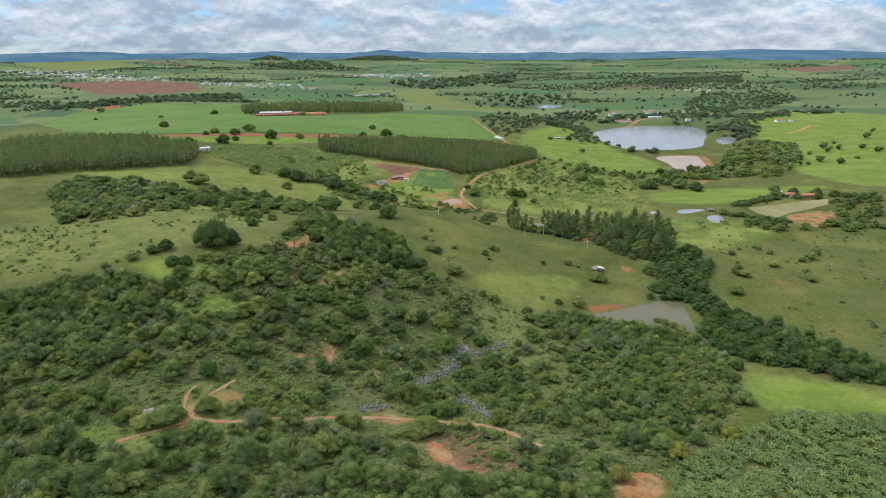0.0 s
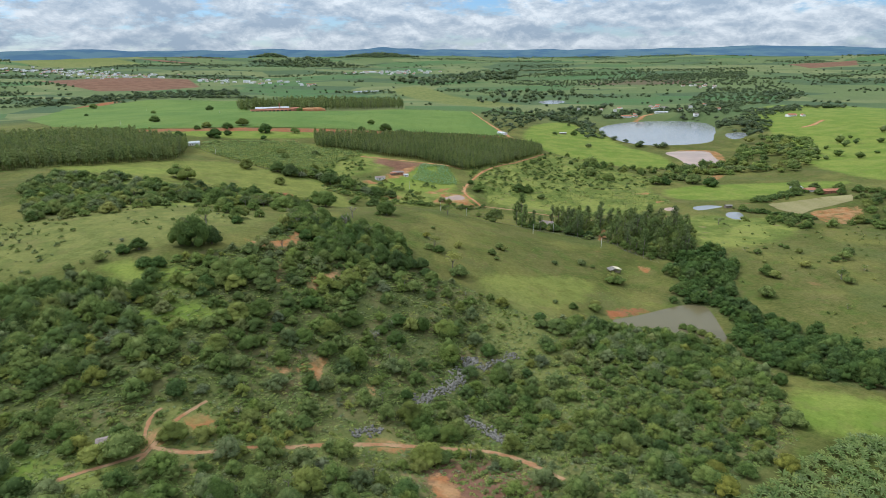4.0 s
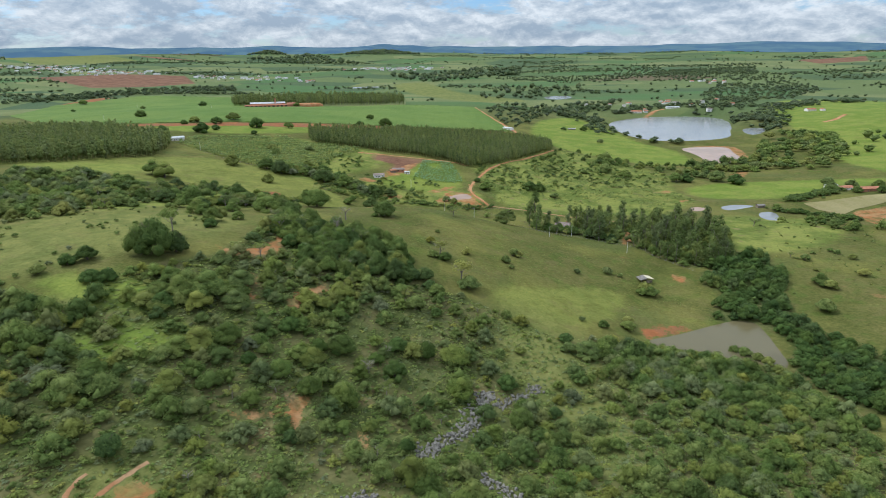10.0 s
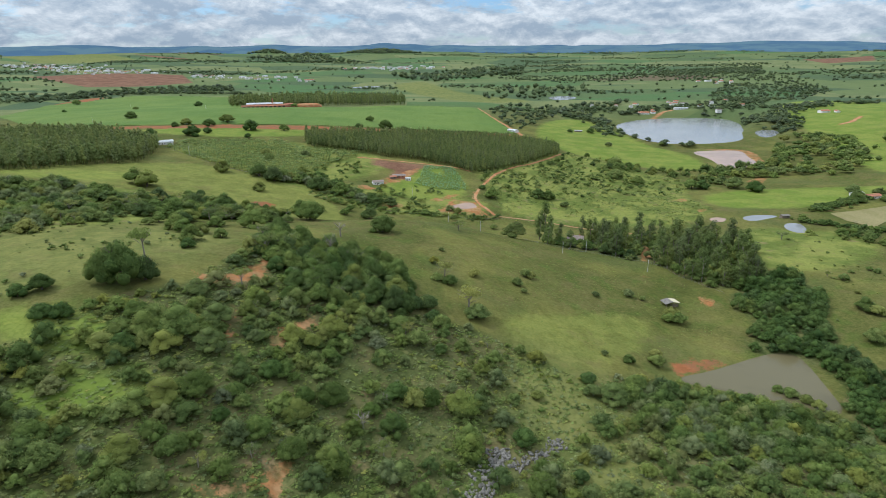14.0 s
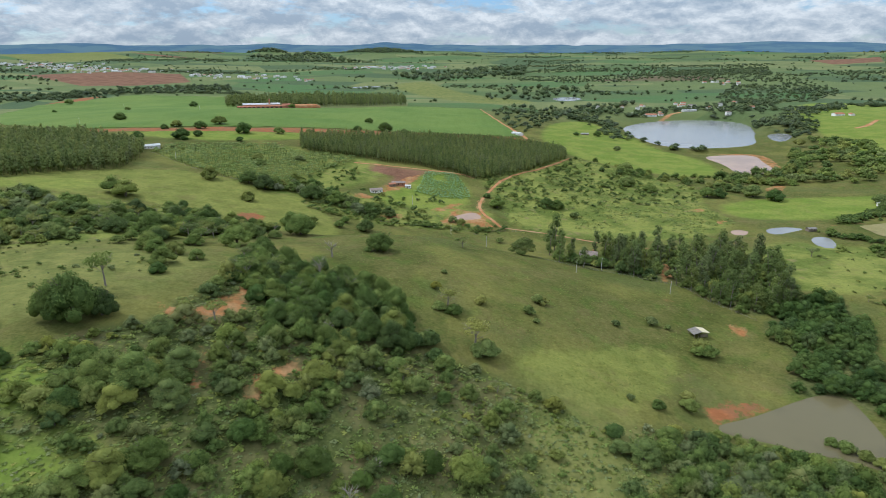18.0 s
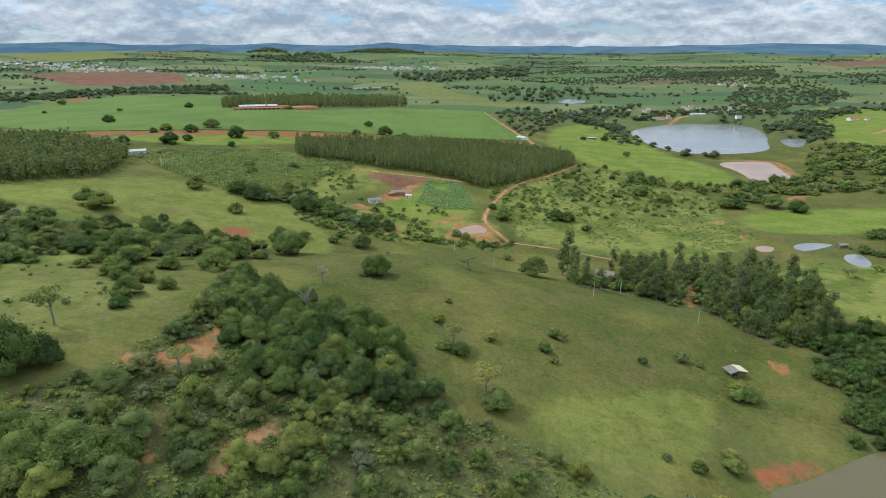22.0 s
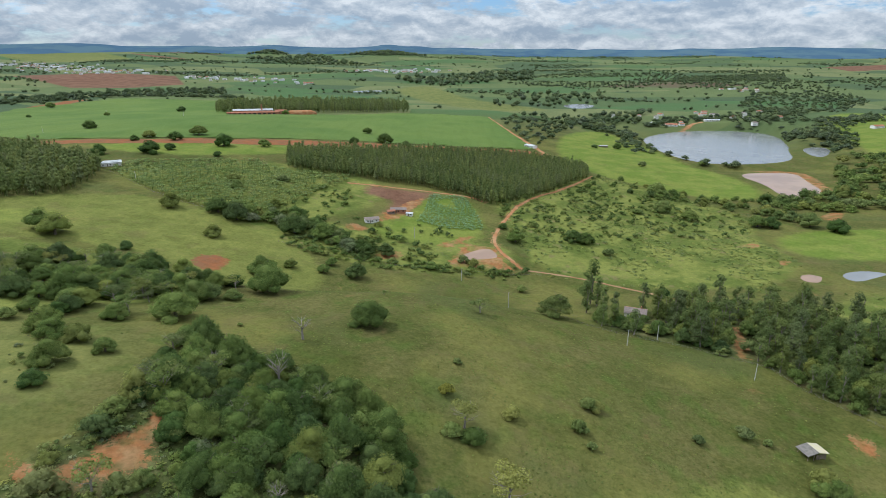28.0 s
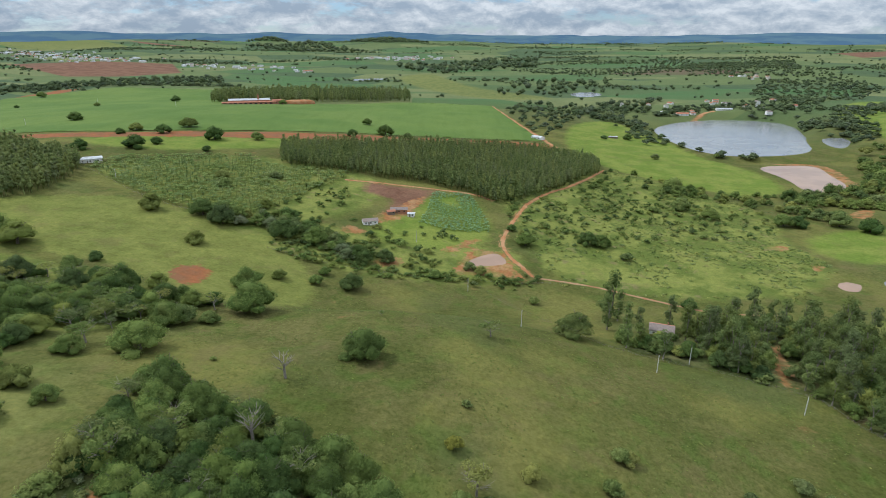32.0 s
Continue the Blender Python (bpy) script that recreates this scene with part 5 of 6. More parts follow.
# open scrub on the valley floor and round the ponds
ZONES = {
    "valley_scrub": ([(28, 866), (113, 965), (163, 919), (294, 831), (232, 758), (161, 746), (68, 719), (33, 735)], 7.5, 2.5, 6.0, 0.55),
    "lakeside_trees": ([(271, 908), (327, 894), (388, 850), (464, 957), (575, 1193), (470, 1000), (428, 950), (358, 925)], 11.0, 8.0, 9.0, 0.9),
    "field_edge_trees": ([(91, 1561), (361, 1677), (382, 1552), (243, 1500), (121, 1178), (102, 1277)], 20.0, 8.0, 10.0, 0.5),
    "foot_scrub": ([(-130, 652), (-60, 642), (30, 648), (50, 664), (20, 668), (-30, 660), (-60, 676), (-110, 695), (-140, 680)], 5.4, 2.8, 5.5, 0.75),
    "farm_scrub": ([(-100, 690), (-65, 658), (-18, 653), (-26, 690), (-54, 700), (-95, 715)], 7.0, 3.0, 6.0, 0.6),
    "east_trees": ([(330, 560), (420, 560), (520, 700), (480, 720), (400, 620), (340, 610), (250, 640)], 11.0, 6.0, 8.0, 0.7),
    "valley_treeline": ([(190, 905), (240, 890), (300, 850), (330, 815), (352, 840), (310, 890), (240, 928)], 9.0, 6.0, 8.0, 0.8),
    "silt_pond_grove": ([(404, 935), (470, 985), (560, 1150), (600, 1190), (640, 1100), (560, 930), (476, 850), (425, 868), (380, 895)], 14.0, 9.0, 12.0, 0.8),
    "yard_scrub": ([(-110, 700), (-95, 760), (-108, 815), (-140, 800), (-150, 730)], 8.0, 3.0, 7.0, 0.6),
    "village_grove": ([(542, 1590), (714, 1731), (800, 1640), (680, 1480), (640, 1440), (610, 1470)], 16.0, 7.0, 9.0, 0.8),
    "upper_grove": ([(690, 1773), (921, 2189), (1238, 2298), (1146, 1968), (826, 1605), (698, 1610)], 19.0, 8.0, 8.0, 0.75),
    "long_wood": ([(823, 2604), (941, 2885), (1433, 2995), (1230, 2546)], 20.0, 11.0, 8.0, 1.2),
    "north_wood": ([(78, 1793), (184, 2127), (472, 2221), (416, 1908), (239, 1780)], 34.0, 12.0, 10.0, 0.7),
    "pond_meadow_trees": ([(242, 1582), (489, 1784), (402, 1560), (256, 1488)], 22.0, 10.0, 10.0, 0.8),
    "soy_far_wood": ([(-1107, 1682), (-1102, 1899), (-944, 2101), (-710, 2190), (-657, 2035), (-919, 1920), (-1010, 1760)], 20.0, 12.0, 12.0, 0.9),
    "field_corner_trees": ([(136, 1641), (248, 1606), (346, 1533), (176, 1385), (130, 1450)], 24.0, 9.0, 9.0, 0.6),
    "town_wood": ([(-243, 2724), (91, 3049), (381, 3299), (322, 2818), (-74, 2461)], 36.0, 16.0, 14.0, 1.0),
    "hilltop_wood_strip": ([(-1212, 3983), (-875, 4343), (-490, 3707), (-818, 3482)], 44.0, 18.0, 14.0, 1.0),
    "park_scrub": ([(60, 900), (110, 975), (170, 1000), (230, 960), (200, 890), (120, 880)], 11.0, 4.0, 6.0, 0.4),
    "far_knoll_wood": ([(-1330, 4330), (-1190, 4480), (-1050, 4330), (-1190, 4200)], 24.0, 16.0, 10.0, 1.3),
    "far_hill_wood": ([(-720, 4380), (-445, 4560), (-170, 4380), (-445, 4220)], 26.0, 16.0, 10.0, 1.3),
    "farm_thicket": ([(-112, 700), (-75, 700), (-40, 690), (-14, 706), (-10, 726), (-45, 736), (-68, 722), (-95, 735)], 7.5, 3.5, 6.0, 0.7),
    "east_slope_trees": ([(560, 1000), (700, 1100), (900, 1200), (1000, 1000), (800, 800), (560, 760)], 30.0, 8.0, 10.0, 0.5),
}
for k, (name, (outline, gap, low, more, dens)) in enumerate(ZONES.items()):
    zx, zy = scatter(outline, gap, 80 + k, lambda x, y: np.clip(dens * (0.3 + 1.4 * vnoise(x, y, 45, 90)), 0, 1) * (outside_all(x, y) > 2))
    thicket(name, zx, zy, low + more * rng.random(len(zx)), (LOW_MODELS if low < 4 else SCRUB_MODELS) if gap < 12 else TINY_MODELS if gap > 21 else FAR_MODELS, LEAF_HAZY if gap > 15 and outline[0][1] > 1550 else [LEAF, LEAF_DARK, LEAF_SCRUB], "scattered green trees and bushes in rough grass", "trees", 0.85, seed=100 + k)

# distant hedges and woods
g = np.random.default_rng(77)
fx, fy = (g.random(60000) * 2 - 1), 1500 + 3200 * g.random(60000) ** 0.75
fx = fx * (0.84 * fy)
band = np.clip((vnoise(fx, fy * 2.6, 520, 70) * 0.65 + vnoise(fx, fy * 1.6, 150, 72) * 0.35 - 0.60) * 9, 0, 1)
spots = np.clip((vnoise(fx, fy, 70, 71) - 0.80) * 6, 0, 1) * 0.5
dens = (band * 0.55 + spots + 0.012) * (nearest(fx, fy, DRY_LAND[:2] + PLOUGHED[:3] + [FIELDS["soy"]], False) > 0) * (outside_all(fx, fy) > 4)
dens = dens * (nearest(fx, fy, [[(330, 1430), (360, 1560), (560, 1500), (640, 1300), (560, 1150)]], False) > 5)
keep = g.random(len(fx)) < dens
fx, fy = fx[keep], fy[keep]
thicket("distant_woods", fx, fy, 6.5 + 6.5 * g.random(len(fx)), TINY_MODELS, LEAF_HAZY, "distant dark woods and hedges between fields", "woodland", 0.8, seed=120)
HEDGES = {
    "stubble_hedge": [(310, 655), (345, 615), (385, 590), (440, 562), (500, 560)],
    "barn_hedge": [(352, 695), (390, 712), (425, 735)],
    "soy_hedge": [(-1150, 1640), (-960, 1930), (-800, 1990), (-600, 1950)],
    "village_trees": [(400, 1530), (480, 1590), (600, 1600), (700, 1500), (800, 1450)],
    "lake_trees": [(590, 1430), (640, 1360), (610, 1240)],
    "ridge_hedge": [(640, 1290), (700, 1420), (800, 1500), (950, 1520)],
    "pond_hedge": [(270, 1480), (330, 1440), (300, 1330), (330, 1200), (390, 1130)],
}
for k, (name, line) in enumerate(HEDGES.items()):
    p = rounded_line(line, 2)
    q = np.random.default_rng(130 + k)
    t = q.random(150) * (len(p) - 1)
    wide = 4.0 if k < 2 else 15.0
    hx = np.interp(t, np.arange(len(p)), p[:, 0]) + q.normal(size=150) * wide
    hy = np.interp(t, np.arange(len(p)), p[:, 1]) + q.normal(size=150) * wide
    ok = outside_all(hx, hy) > 3
    thicket(name, hx[ok], hy[ok], (4 + 5 * q.random(ok.sum())) if k < 2 else (7 + 11 * q.random(ok.sum())), FAR_MODELS, LEAF_HAZY if k > 1 else LEAF_DARK, "row of tall green trees between fields", "trees", 0.8, seed=140 + k)
# ---- plantations of large-leaved plants ----
def leaf_plants(count, seed, leaves, bends, wide):
    """Plants one metre high with long arching leaves folded along the rib."""
    got = []
    for i in range(count):
        g = np.random.default_rng(seed + i)
        parts = [tube([(0, 0, -0.05), (0, 0, 0.45)], [0.05, 0.035], 5)]
        for k in range(leaves):
            a = 6.283 * (k + g.random() * 0.7) / leaves
            out, rise = 0.42 + 0.28 * g.random(), 0.45 + 0.35 * g.random()
            side = np.array([-math.sin(a), math.cos(a), 0])
            v = []
            for j in range(bends + 1):
                t = j / bends
                c = np.array([math.cos(a) * out * t, math.sin(a) * out * t, 0.42 + rise * t * (1.25 - 0.95 * t)])
                w = wide * (0.25 + 1.5 * t * (1 - t) * 2) * (1 if j < bends else 0.15)
                v += [c + side * w - np.array([0, 0, w * 0.5]), c, c - side * w - np.array([0, 0, w * 0.5])]
            f = [(3 * j + q, 3 * j + q + 1, 3 * j + q + 4, 3 * j + q + 3) for j in range(bends) for q in (0, 1)]
            parts.append((np.array(v), np.array(f)))
        got.append(merge(parts))
    return got


BANANA_NEAR, BANANA_FAR = leaf_plants(6, 1200, 8, 3, 0.08), leaf_plants(6, 1220, 6, 2, 0.11)
NEAR_ROWS = [(84, 165), (87, 198), (97, 209), (114, 216), (131, 228), (163, 246), (205, 240), (200, 200), (170, 165)]
px, py = scatter(NEAR_ROWS, 2.15, 160, lambda x, y: np.clip(0.55 + 0.7 * vnoise(x, y, 14, 33), 0, 1))
thicket("banana_plantation", px, py, 3.2 + 1.5 * rng.random(len(px)), BANANA_NEAR, LEAF_BANANA, "dense plantation of banana plants with arching leaves", "plantation", 0.9, seed=161)
MID_ROWS = [(-318, 789), (-307, 825), (-259, 848), (-211, 875), (-187, 848), (-112, 849), (-113, 828), (-157, 706), (-175, 702), (-212, 708), (-244, 724)]
px, py = scatter(MID_ROWS, 3.6, 162, lambda x, y: np.clip(0.6 + 0.6 * vnoise(x, y, 22, 34), 0, 1))
thicket("banana_orchard", px, py, 3.6 + 1.5 * rng.random(len(px)), BANANA_FAR, LEAF_BANANA, "rows of banana plants behind a hedge", "plantation", 0.9, seed=163)
qx, qy = scatter(MID_ROWS, 24, 164, lambda x, y: 0.25 + 0 * x)
plant_all([(a, b, 9 + 6 * rng.random()) for a, b in zip(qx, qy)], ["broad", "bush"], 1.0, 0.8, "round tree rising above banana plants")
px, py = scatter([(-32, 822), (-1, 832), (5, 810), (14, 757), (14, 737), (-21, 735), (-40, 743), (-34, 785)], 2.2, 165, lambda x, y: np.clip(2.6 * vnoise(x, y, 17, 47) - 0.25, 0, 0.9) * (outside_all(x, y) > 1))
thicket("forage_crop", px, py, 2.0 + 0.8 * rng.random(len(px)), BANANA_FAR, LEAF_BLUE, "blue-green tall forage crop beside a farmyard", "crop", 0.9, seed=166)

# ---- grass tufts, saplings ----
TUFTS = [cards(np.random.default_rng(1300 + i), np.array([0, 0, 0.10]), 0.34, 0.5, 5, 0.3, 0.4) for i in range(5)]
TUFTS = [(v, [f]) for v, f in TUFTS]
HILL = [(-130, 480), (-90, 470), (-30, 440), (0, 400), (48, 375), (95, 400), (140, 430), (150, 500), (110, 545), (55, 560), (30, 640), (-60, 640), (-130, 560)]
tx, ty = scatter(HILL, 2.2, 170, lambda x, y: np.clip(1.6 * vnoise(x, y, 16, 35) - 0.30, 0, 1) * (outside_all(x, y) > 1))
thicket("grass_tufts", tx, ty, 0.5 + 0.7 * rng.random(len(tx)), TUFTS, GRASS, "uneven tufts of pasture grass on a hill", "grass", 0.4, 0.02, seed=171)
HERB = [cards(np.random.default_rng(1320 + i), np.array([0, 0, 0.12]), 0.5, 0.35, 6, 0.30, 0.7) for i in range(5)]
HERB = [(v, [f]) for v, f in HERB]
tx, ty = scatter(WOODS["main"], 2.0, 180, lambda x, y: np.clip(0.40 + 0.9 * vnoise(x, y, 12, 38), 0, 1) * (outside_all(x, y) > 0.5))
thicket("ground_cover", tx, ty, 1.0 + 1.5 * rng.random(len(tx)), HERB, [LEAF_SCRUB, LEAF_GREY, LEAF], "low weeds and herbs between hillside shrubs", "undergrowth", 0.5, 0.02, seed=181)
tx, ty = scatter(ROUGH_LAND[0], 4.2, 182, lambda x, y: np.clip(1.5 * vnoise(x, y, 30, 39) - 0.25, 0, 0.9) * (outside_all(x, y) > 1))
thicket("valley_weeds", tx, ty, 1.6 + 2.2 * rng.random(len(tx)), HERB, LEAF_SCRUB, "tall weeds on a rough valley floor", "undergrowth", 0.6, 0.02, seed=183)
tx, ty = scatter([(-300, 330), (-205, 332), (-180, 372), (-150, 395), (-128, 470), (-200, 480), (-262, 430), (-330, 400)], 4.6, 172,
                 lambda x, y: np.clip(1.6 * vnoise(x, y, 26, 36) - 0.25, 0, 0.8))
thicket("saplings", tx, ty, 1.0 + 3.8 * rng.random(len(tx)) ** 2.4, LOW_MODELS, [LEAF_SCRUB, LEAF_GREY], "scattered saplings in a dry pasture", "shrubs", 0.9, seed=173)
tx, ty = scatter([(190, 560), (250, 640), (420, 560), (420, 380), (240, 310), (225, 370), (205, 420), (235, 500)], 7.0, 174,
                 lambda x, y: np.clip(1.4 * vnoise(x, y, 34, 37) - 0.35, 0, 0.7))
thicket("slope_shrubs", tx, ty, 0.9 + 2.8 * rng.random(len(tx)) ** 2, LOW_MODELS, LEAF_SCRUB, "small shrubs scattered over a grassy slope", "shrubs", 0.9, seed=175)


# ---- rock heaps ----
def rock_models():
    out = []
    for i in range(6):
        g = np.random.default_rng(1400 + i)
        v, f = ICO1
        out.append(mesh_of("rock", v * (0.7 + 0.5 * g.random(len(v)))[:, None] * (1.0, 0.8, 0.6), f, ROCK))
    return out


ROCKS = rock_models()
for k, line in enumerate(ROCK_LINES):
    p = rounded_line(line, 2)
    length = np.hypot(*np.diff(np.array(line, float), axis=0).T).sum()
    heap = tagged(new("rock_heap"), "heap of broken grey rocks in scrub", "rocks")
    mid = p[len(p) // 2]
    heap.location = (mid[0], mid[1], gz(*mid))
    count = int(length * (8.5 if k == 0 else 6.0))
    for i in range(count):
        t = rng.random() * (len(p) - 1)
        wide = 2.3 if k == 0 else 1.5
        x = np.interp(t, np.arange(len(p)), p[:, 0]) + rng.normal() * wide
        y = np.interp(t, np.arange(len(p)), p[:, 1]) + rng.normal() * 1.5
        s = 0.42 + 0.7 * rng.random() ** 1.6
        r = part("rock", ROCKS[i % 6], heap)
        r.matrix_basis = Matrix.Translation((x - mid[0], y - mid[1], gz(x, y) - heap.location[2] + s * 0.3)) @ Euler((rng.random(), rng.random(), rng.random() * 6)).to_matrix().to_4x4() @ Matrix.Diagonal((s, s, s, 1))


# ---- buildings ----
def gable_walls(w, d, h, rise):
    """Walls with gables along x, 0.2 m thick at the foot plinth."""
    bm = bmesh.new()
    x, y = w / 2, d / 2
    low = [bm.verts.new(c) for c in ((-x, -y, -1.0), (x, -y, -1.0), (x, y, -1.0), (-x, y, -1.0))]
    top = [bm.verts.new(c) for c in ((-x, -y, h), (x, -y, h), (x, y, h), (-x, y, h))]
    peak = [bm.verts.new((-x, 0, h + rise)), bm.verts.new((x, 0, h + rise))]
    for i in (0, 2):
        bm.faces.new([low[i], low[i + 1], top[i + 1], top[i]])
    bm.faces.new([low[1], low[2], top[2], peak[1], top[1]])
    bm.faces.new([low[3], low[0], top[0], peak[0], top[3]])
    return bm


def roof_slope(w, d, h, rise, side, over=0.5, thick=0.12):
    """One slope, stepped in courses, as one closed sheet."""
    bm = bmesh.new()
    x = w / 2 + over
    k = rise / (d / 2)
    y1, z1 = side * (d / 2 + over), h - k * over
    n = max(4, int(d))
    top = []
    for i in range(n):
        for t, lift in ((i / n, 0.07), ((i + 1) / n, 0.0)):
            top.append((y1 * (1 - t), z1 + (h + rise - z1) * t + lift + thick))
    edge = top + [(0, h + rise), (y1, z1)]
    ends = [[bm.verts.new((sx, *p)) for p in edge] for sx in (-x, x)]
    for a in range(len(edge)):
        b = (a + 1) % len(edge)
        bm.faces.new([ends[0][a], ends[0][b], ends[1][b], ends[1][a]])
    bm.faces.new(ends[0])
    bm.faces.new(ends[1])
    return bm


def panel(w, h, thick=0.06):
    bm = bmesh.new()
    box_into(bm, -w / 2, w / 2, -thick, thick, 0, h, 0.015)
    return bm


def house(name, x, y, turn, w, d, h, rise, wall, roof, label, category="house", roof2=None, windows=3, chimney=False):
    ob = tagged(new(name), label, category)
    part("wall", bm_mesh("wall", gable_walls(w, d, h, rise), wall), ob)
    part("roof_slope", bm_mesh("roof_slope", roof_slope(w, d, h, rise, -1), roof), ob)
    part("roof_slope", bm_mesh("roof_slope", roof_slope(w, d, h, rise, 1), roof2 or roof), ob)
    door = part("door", bm_mesh("door", panel(1.0, 2.05), WOOD), ob, "dark wooden door")
    door.location = (-w * 0.12, -d / 2 - 0.03, 0.05)
    for i in range(windows):
        win = part("window", bm_mesh("window", panel(1.1, 1.0), DARK), ob)
        win.location = (-w / 2 + w * (i + 0.6) / (windows + 0.2), -d / 2 - 0.03, 1.0)
        if abs(win.location.x - door.location.x) < 1.2:
            win.location.x += 1.5
    if chimney:
        bm = bmesh.new()
        box_into(bm, -0.4, 0.4, -0.4, 0.4, h, h + rise + 1.2, 0.04)
        part("chimney", bm_mesh("chimney", bm, BRICK), ob).location = (w * 0.25, 0.6, 0)
    ob.matrix_basis = pose(x, y, gz(x, y), 0, 0, turn)
    return ob


def open_shed():
    """A small shed on posts with one dark and one yellowed slope."""
    ob = tagged(new("shed"), "small open shed with dark and yellowed roof sheets", "shed")
    w, d, h, rise = 5.5, 8.5, 2.6, 1.0
    for sx in (-1, 1):
        for yy in (-d * 0.46, -d * 0.15, d * 0.15, d * 0.46):
            bm = bmesh.new()
            box_into(bm, -0.1, 0.1, -0.1, 0.1, -0.8, h + 0.05, 0.02)
            part("post", bm_mesh("post", bm, WOOD), ob).location = (sx * w * 0.46, yy, 0)
    part("roof_slope", bm_mesh("roof_slope", roof_slope(w, d, h, rise, 1), SHEET_DARK), ob, "dark weathered roof sheets")
    part("roof_slope", bm_mesh("roof_slope", roof_slope(w, d, h, rise, -1), SHEET_YELLOW), ob, "yellowed pale roof sheets")
    for sx in (-1, 1):
        bm = bmesh.new()
        for k in range(5):
            box_into(bm, sx * w * 0.46 - 0.03, sx * w * 0.46 + 0.03, -d * 0.45, 0.3, 0.2 + k * 0.42, 0.5 + k * 0.42)
        part("plank_wall", bm_mesh("plank_wall", bm, WOOD), ob)
    ob.matrix_basis = pose(126.5, 462, gz(126.5, 462), 0, 0, 102)
    return ob


open_shed()
house("farmhouse", -76, 731, 18, 11, 6.5, 2.8, 1.3, PLASTER, TILE_OLD, "low farmhouse with old brownish tile roof")
house("barn", -57, 763, 4, 13, 6, 2.7, 1.2, BRICK, TILE_OLD, "low barn with brown tile roof beside a farmyard", "barn", SHEET)
house("tool_shed", -47, 757, -10, 5, 4, 2.4, 0.6, PLASTER, SHEET, "small white-roofed shed in a farmyard", "shed", windows=1)
house("cattle_shed", -63, 757, 20, 6, 4, 2.4, 0.9, WOOD, TILE, "small tile-roofed shed in a farmyard", "shed", windows=1)
house("white_barn", -320, 800, 32, 18, 9, 3.2, 1.3, PLASTER, SHEET, "long barn with bright white sheet roof", "barn")
house("grove_house", 97, 592, -20, 12, 9, 3.0, 1.8, PLASTER, TILE_OLD, "house with weathered tile roof among eucalyptus", "house", TILE, chimney=True)
house("hut", -124, 221, 25, 3.8, 3.0, 2.0, 0.6, PLASTER, TILE_OLD, "small hut with faded tile roof in scrub", "hut", windows=1)
house("hill_house", 752, 1362, 10, 20, 11, 3.4, 2.2, PLASTER, TILE, "white hillside house with red tile roof")
house("hill_annex", 772, 1352, 80, 12, 7, 3.0, 1.6, PLASTER, TILE, "white annex with red tile roof", "house")
house("east_farmhouse", 429, 732, 12, 16, 8, 3.0, 1.6, PLASTER, TILE, "farmhouse with red tile roof behind trees")
house("east_barn", 446, 720, 6, 26, 8, 3.2, 1.5, BRICK, TILE, "long red-roofed barn beside a harvested field", "barn")
house("east_shed", 424, 748, 14, 12, 7, 2.8, 1.0, PLASTER, SHEET, "pale sheet-roofed shed beside farm buildings", "shed")
house("lake_house", 447, 1536, -4, 24, 11, 3.4, 2.2, PLASTER, TILE, "lakeside house with pinkish tile roof")
house("lake_annex", 470, 1540, 4, 10, 8, 3.0, 1.6, PLASTER, TILE, "lakeside annex with pinkish tile roof")
house("lake_stable", 545, 1572, 0, 32, 8, 3.0, 1.2, PLASTER, SHEET, "long pale stable building beside a lake", "stable")
house("pump_house", 306, 668, 5, 7, 4.5, 2.4, 0.8, WOOD, SHEET_DARK, "dark-roofed shelter beside a small pond", "shed", windows=1)
house("pasture_shelter", 240, 1262, 0, 14, 5, 2.6, 0.5, WOOD, SHEET, "low white-roofed shelter in green pasture", "shed", windows=0)
house("grove_barn", 108, 1168, -50, 18, 9, 3.2, 1.4, PLASTER, SHEET, "white-roofed barn beside a plantation", "barn")


def factory():
    ob = tagged(new("factory"), "long brickworks with pale roofs and a chimney", "factory")
    for name, y, w, d, h, rise, wall, roof in (("hall", 6, 74, 16, 6.5, 2.6, BRICK, SHEET), ("front_shed", -7, 96, 10, 3.6, 1.4, BRICK, TILE), ("annex", 4, 22, 12, 5, 1.8, BRICK, TILE)):
        x = 52 if name == "annex" else 0
        body = part(name, bm_mesh(name, gable_walls(w, d, h, rise), wall), ob)
        body.location = (x, y, 0)
        for side in (-1, 1):
            part("roof_slope", bm_mesh("roof_slope", roof_slope(w, d, h, rise, side), roof), body)
        # closed panels on the wall, coloured dark like an unlit inside
        for i in range(int(w / 9)):
            part("opening", bm_mesh("opening", panel(5.0, 2.4), DARK), body).location = (-w / 2 + 9 * i + 5.5, -d / 2 - 0.05, 0.1)
    v, f = tube([(0, 0, -1), (0, 0, 8), (0, 0, 17), (0, 0, 17.6)], [2.0, 1.7, 1.3, 1.5], 12)
    part("chimney", mesh_of("chimney", v, f, BRICK), ob, "tall round brick chimney").location = (16, 1, 0)
    ob.matrix_basis = pose(-393, 1442, gz(-393, 1442), 0, 0, 17)


factory()


def clay_mound(x, y, turn, a, b, h):
    v, f = ICO2
    g = np.random.default_rng(1500)
    v = v * (1 + 0.2 * (g.random(len(v)) - 0.5))[:, None]
    v = np.column_stack([np.sign(v[:, 0]) * np.abs(v[:, 0]) ** 0.6 * a, v[:, 1] * b, np.minimum(v[:, 2], 0.75) * h])
    ob = tagged(new("clay_mound", mesh_of("clay_mound", v, f, EARTH, True)), "large mound of red clay beside the brickworks", "clay mound")
    ob.matrix_basis = pose(x, y, gz(x, y) - 0.5, 0, 0, turn)


clay_mound(-310, 1478, 17, 32, 12, 11)

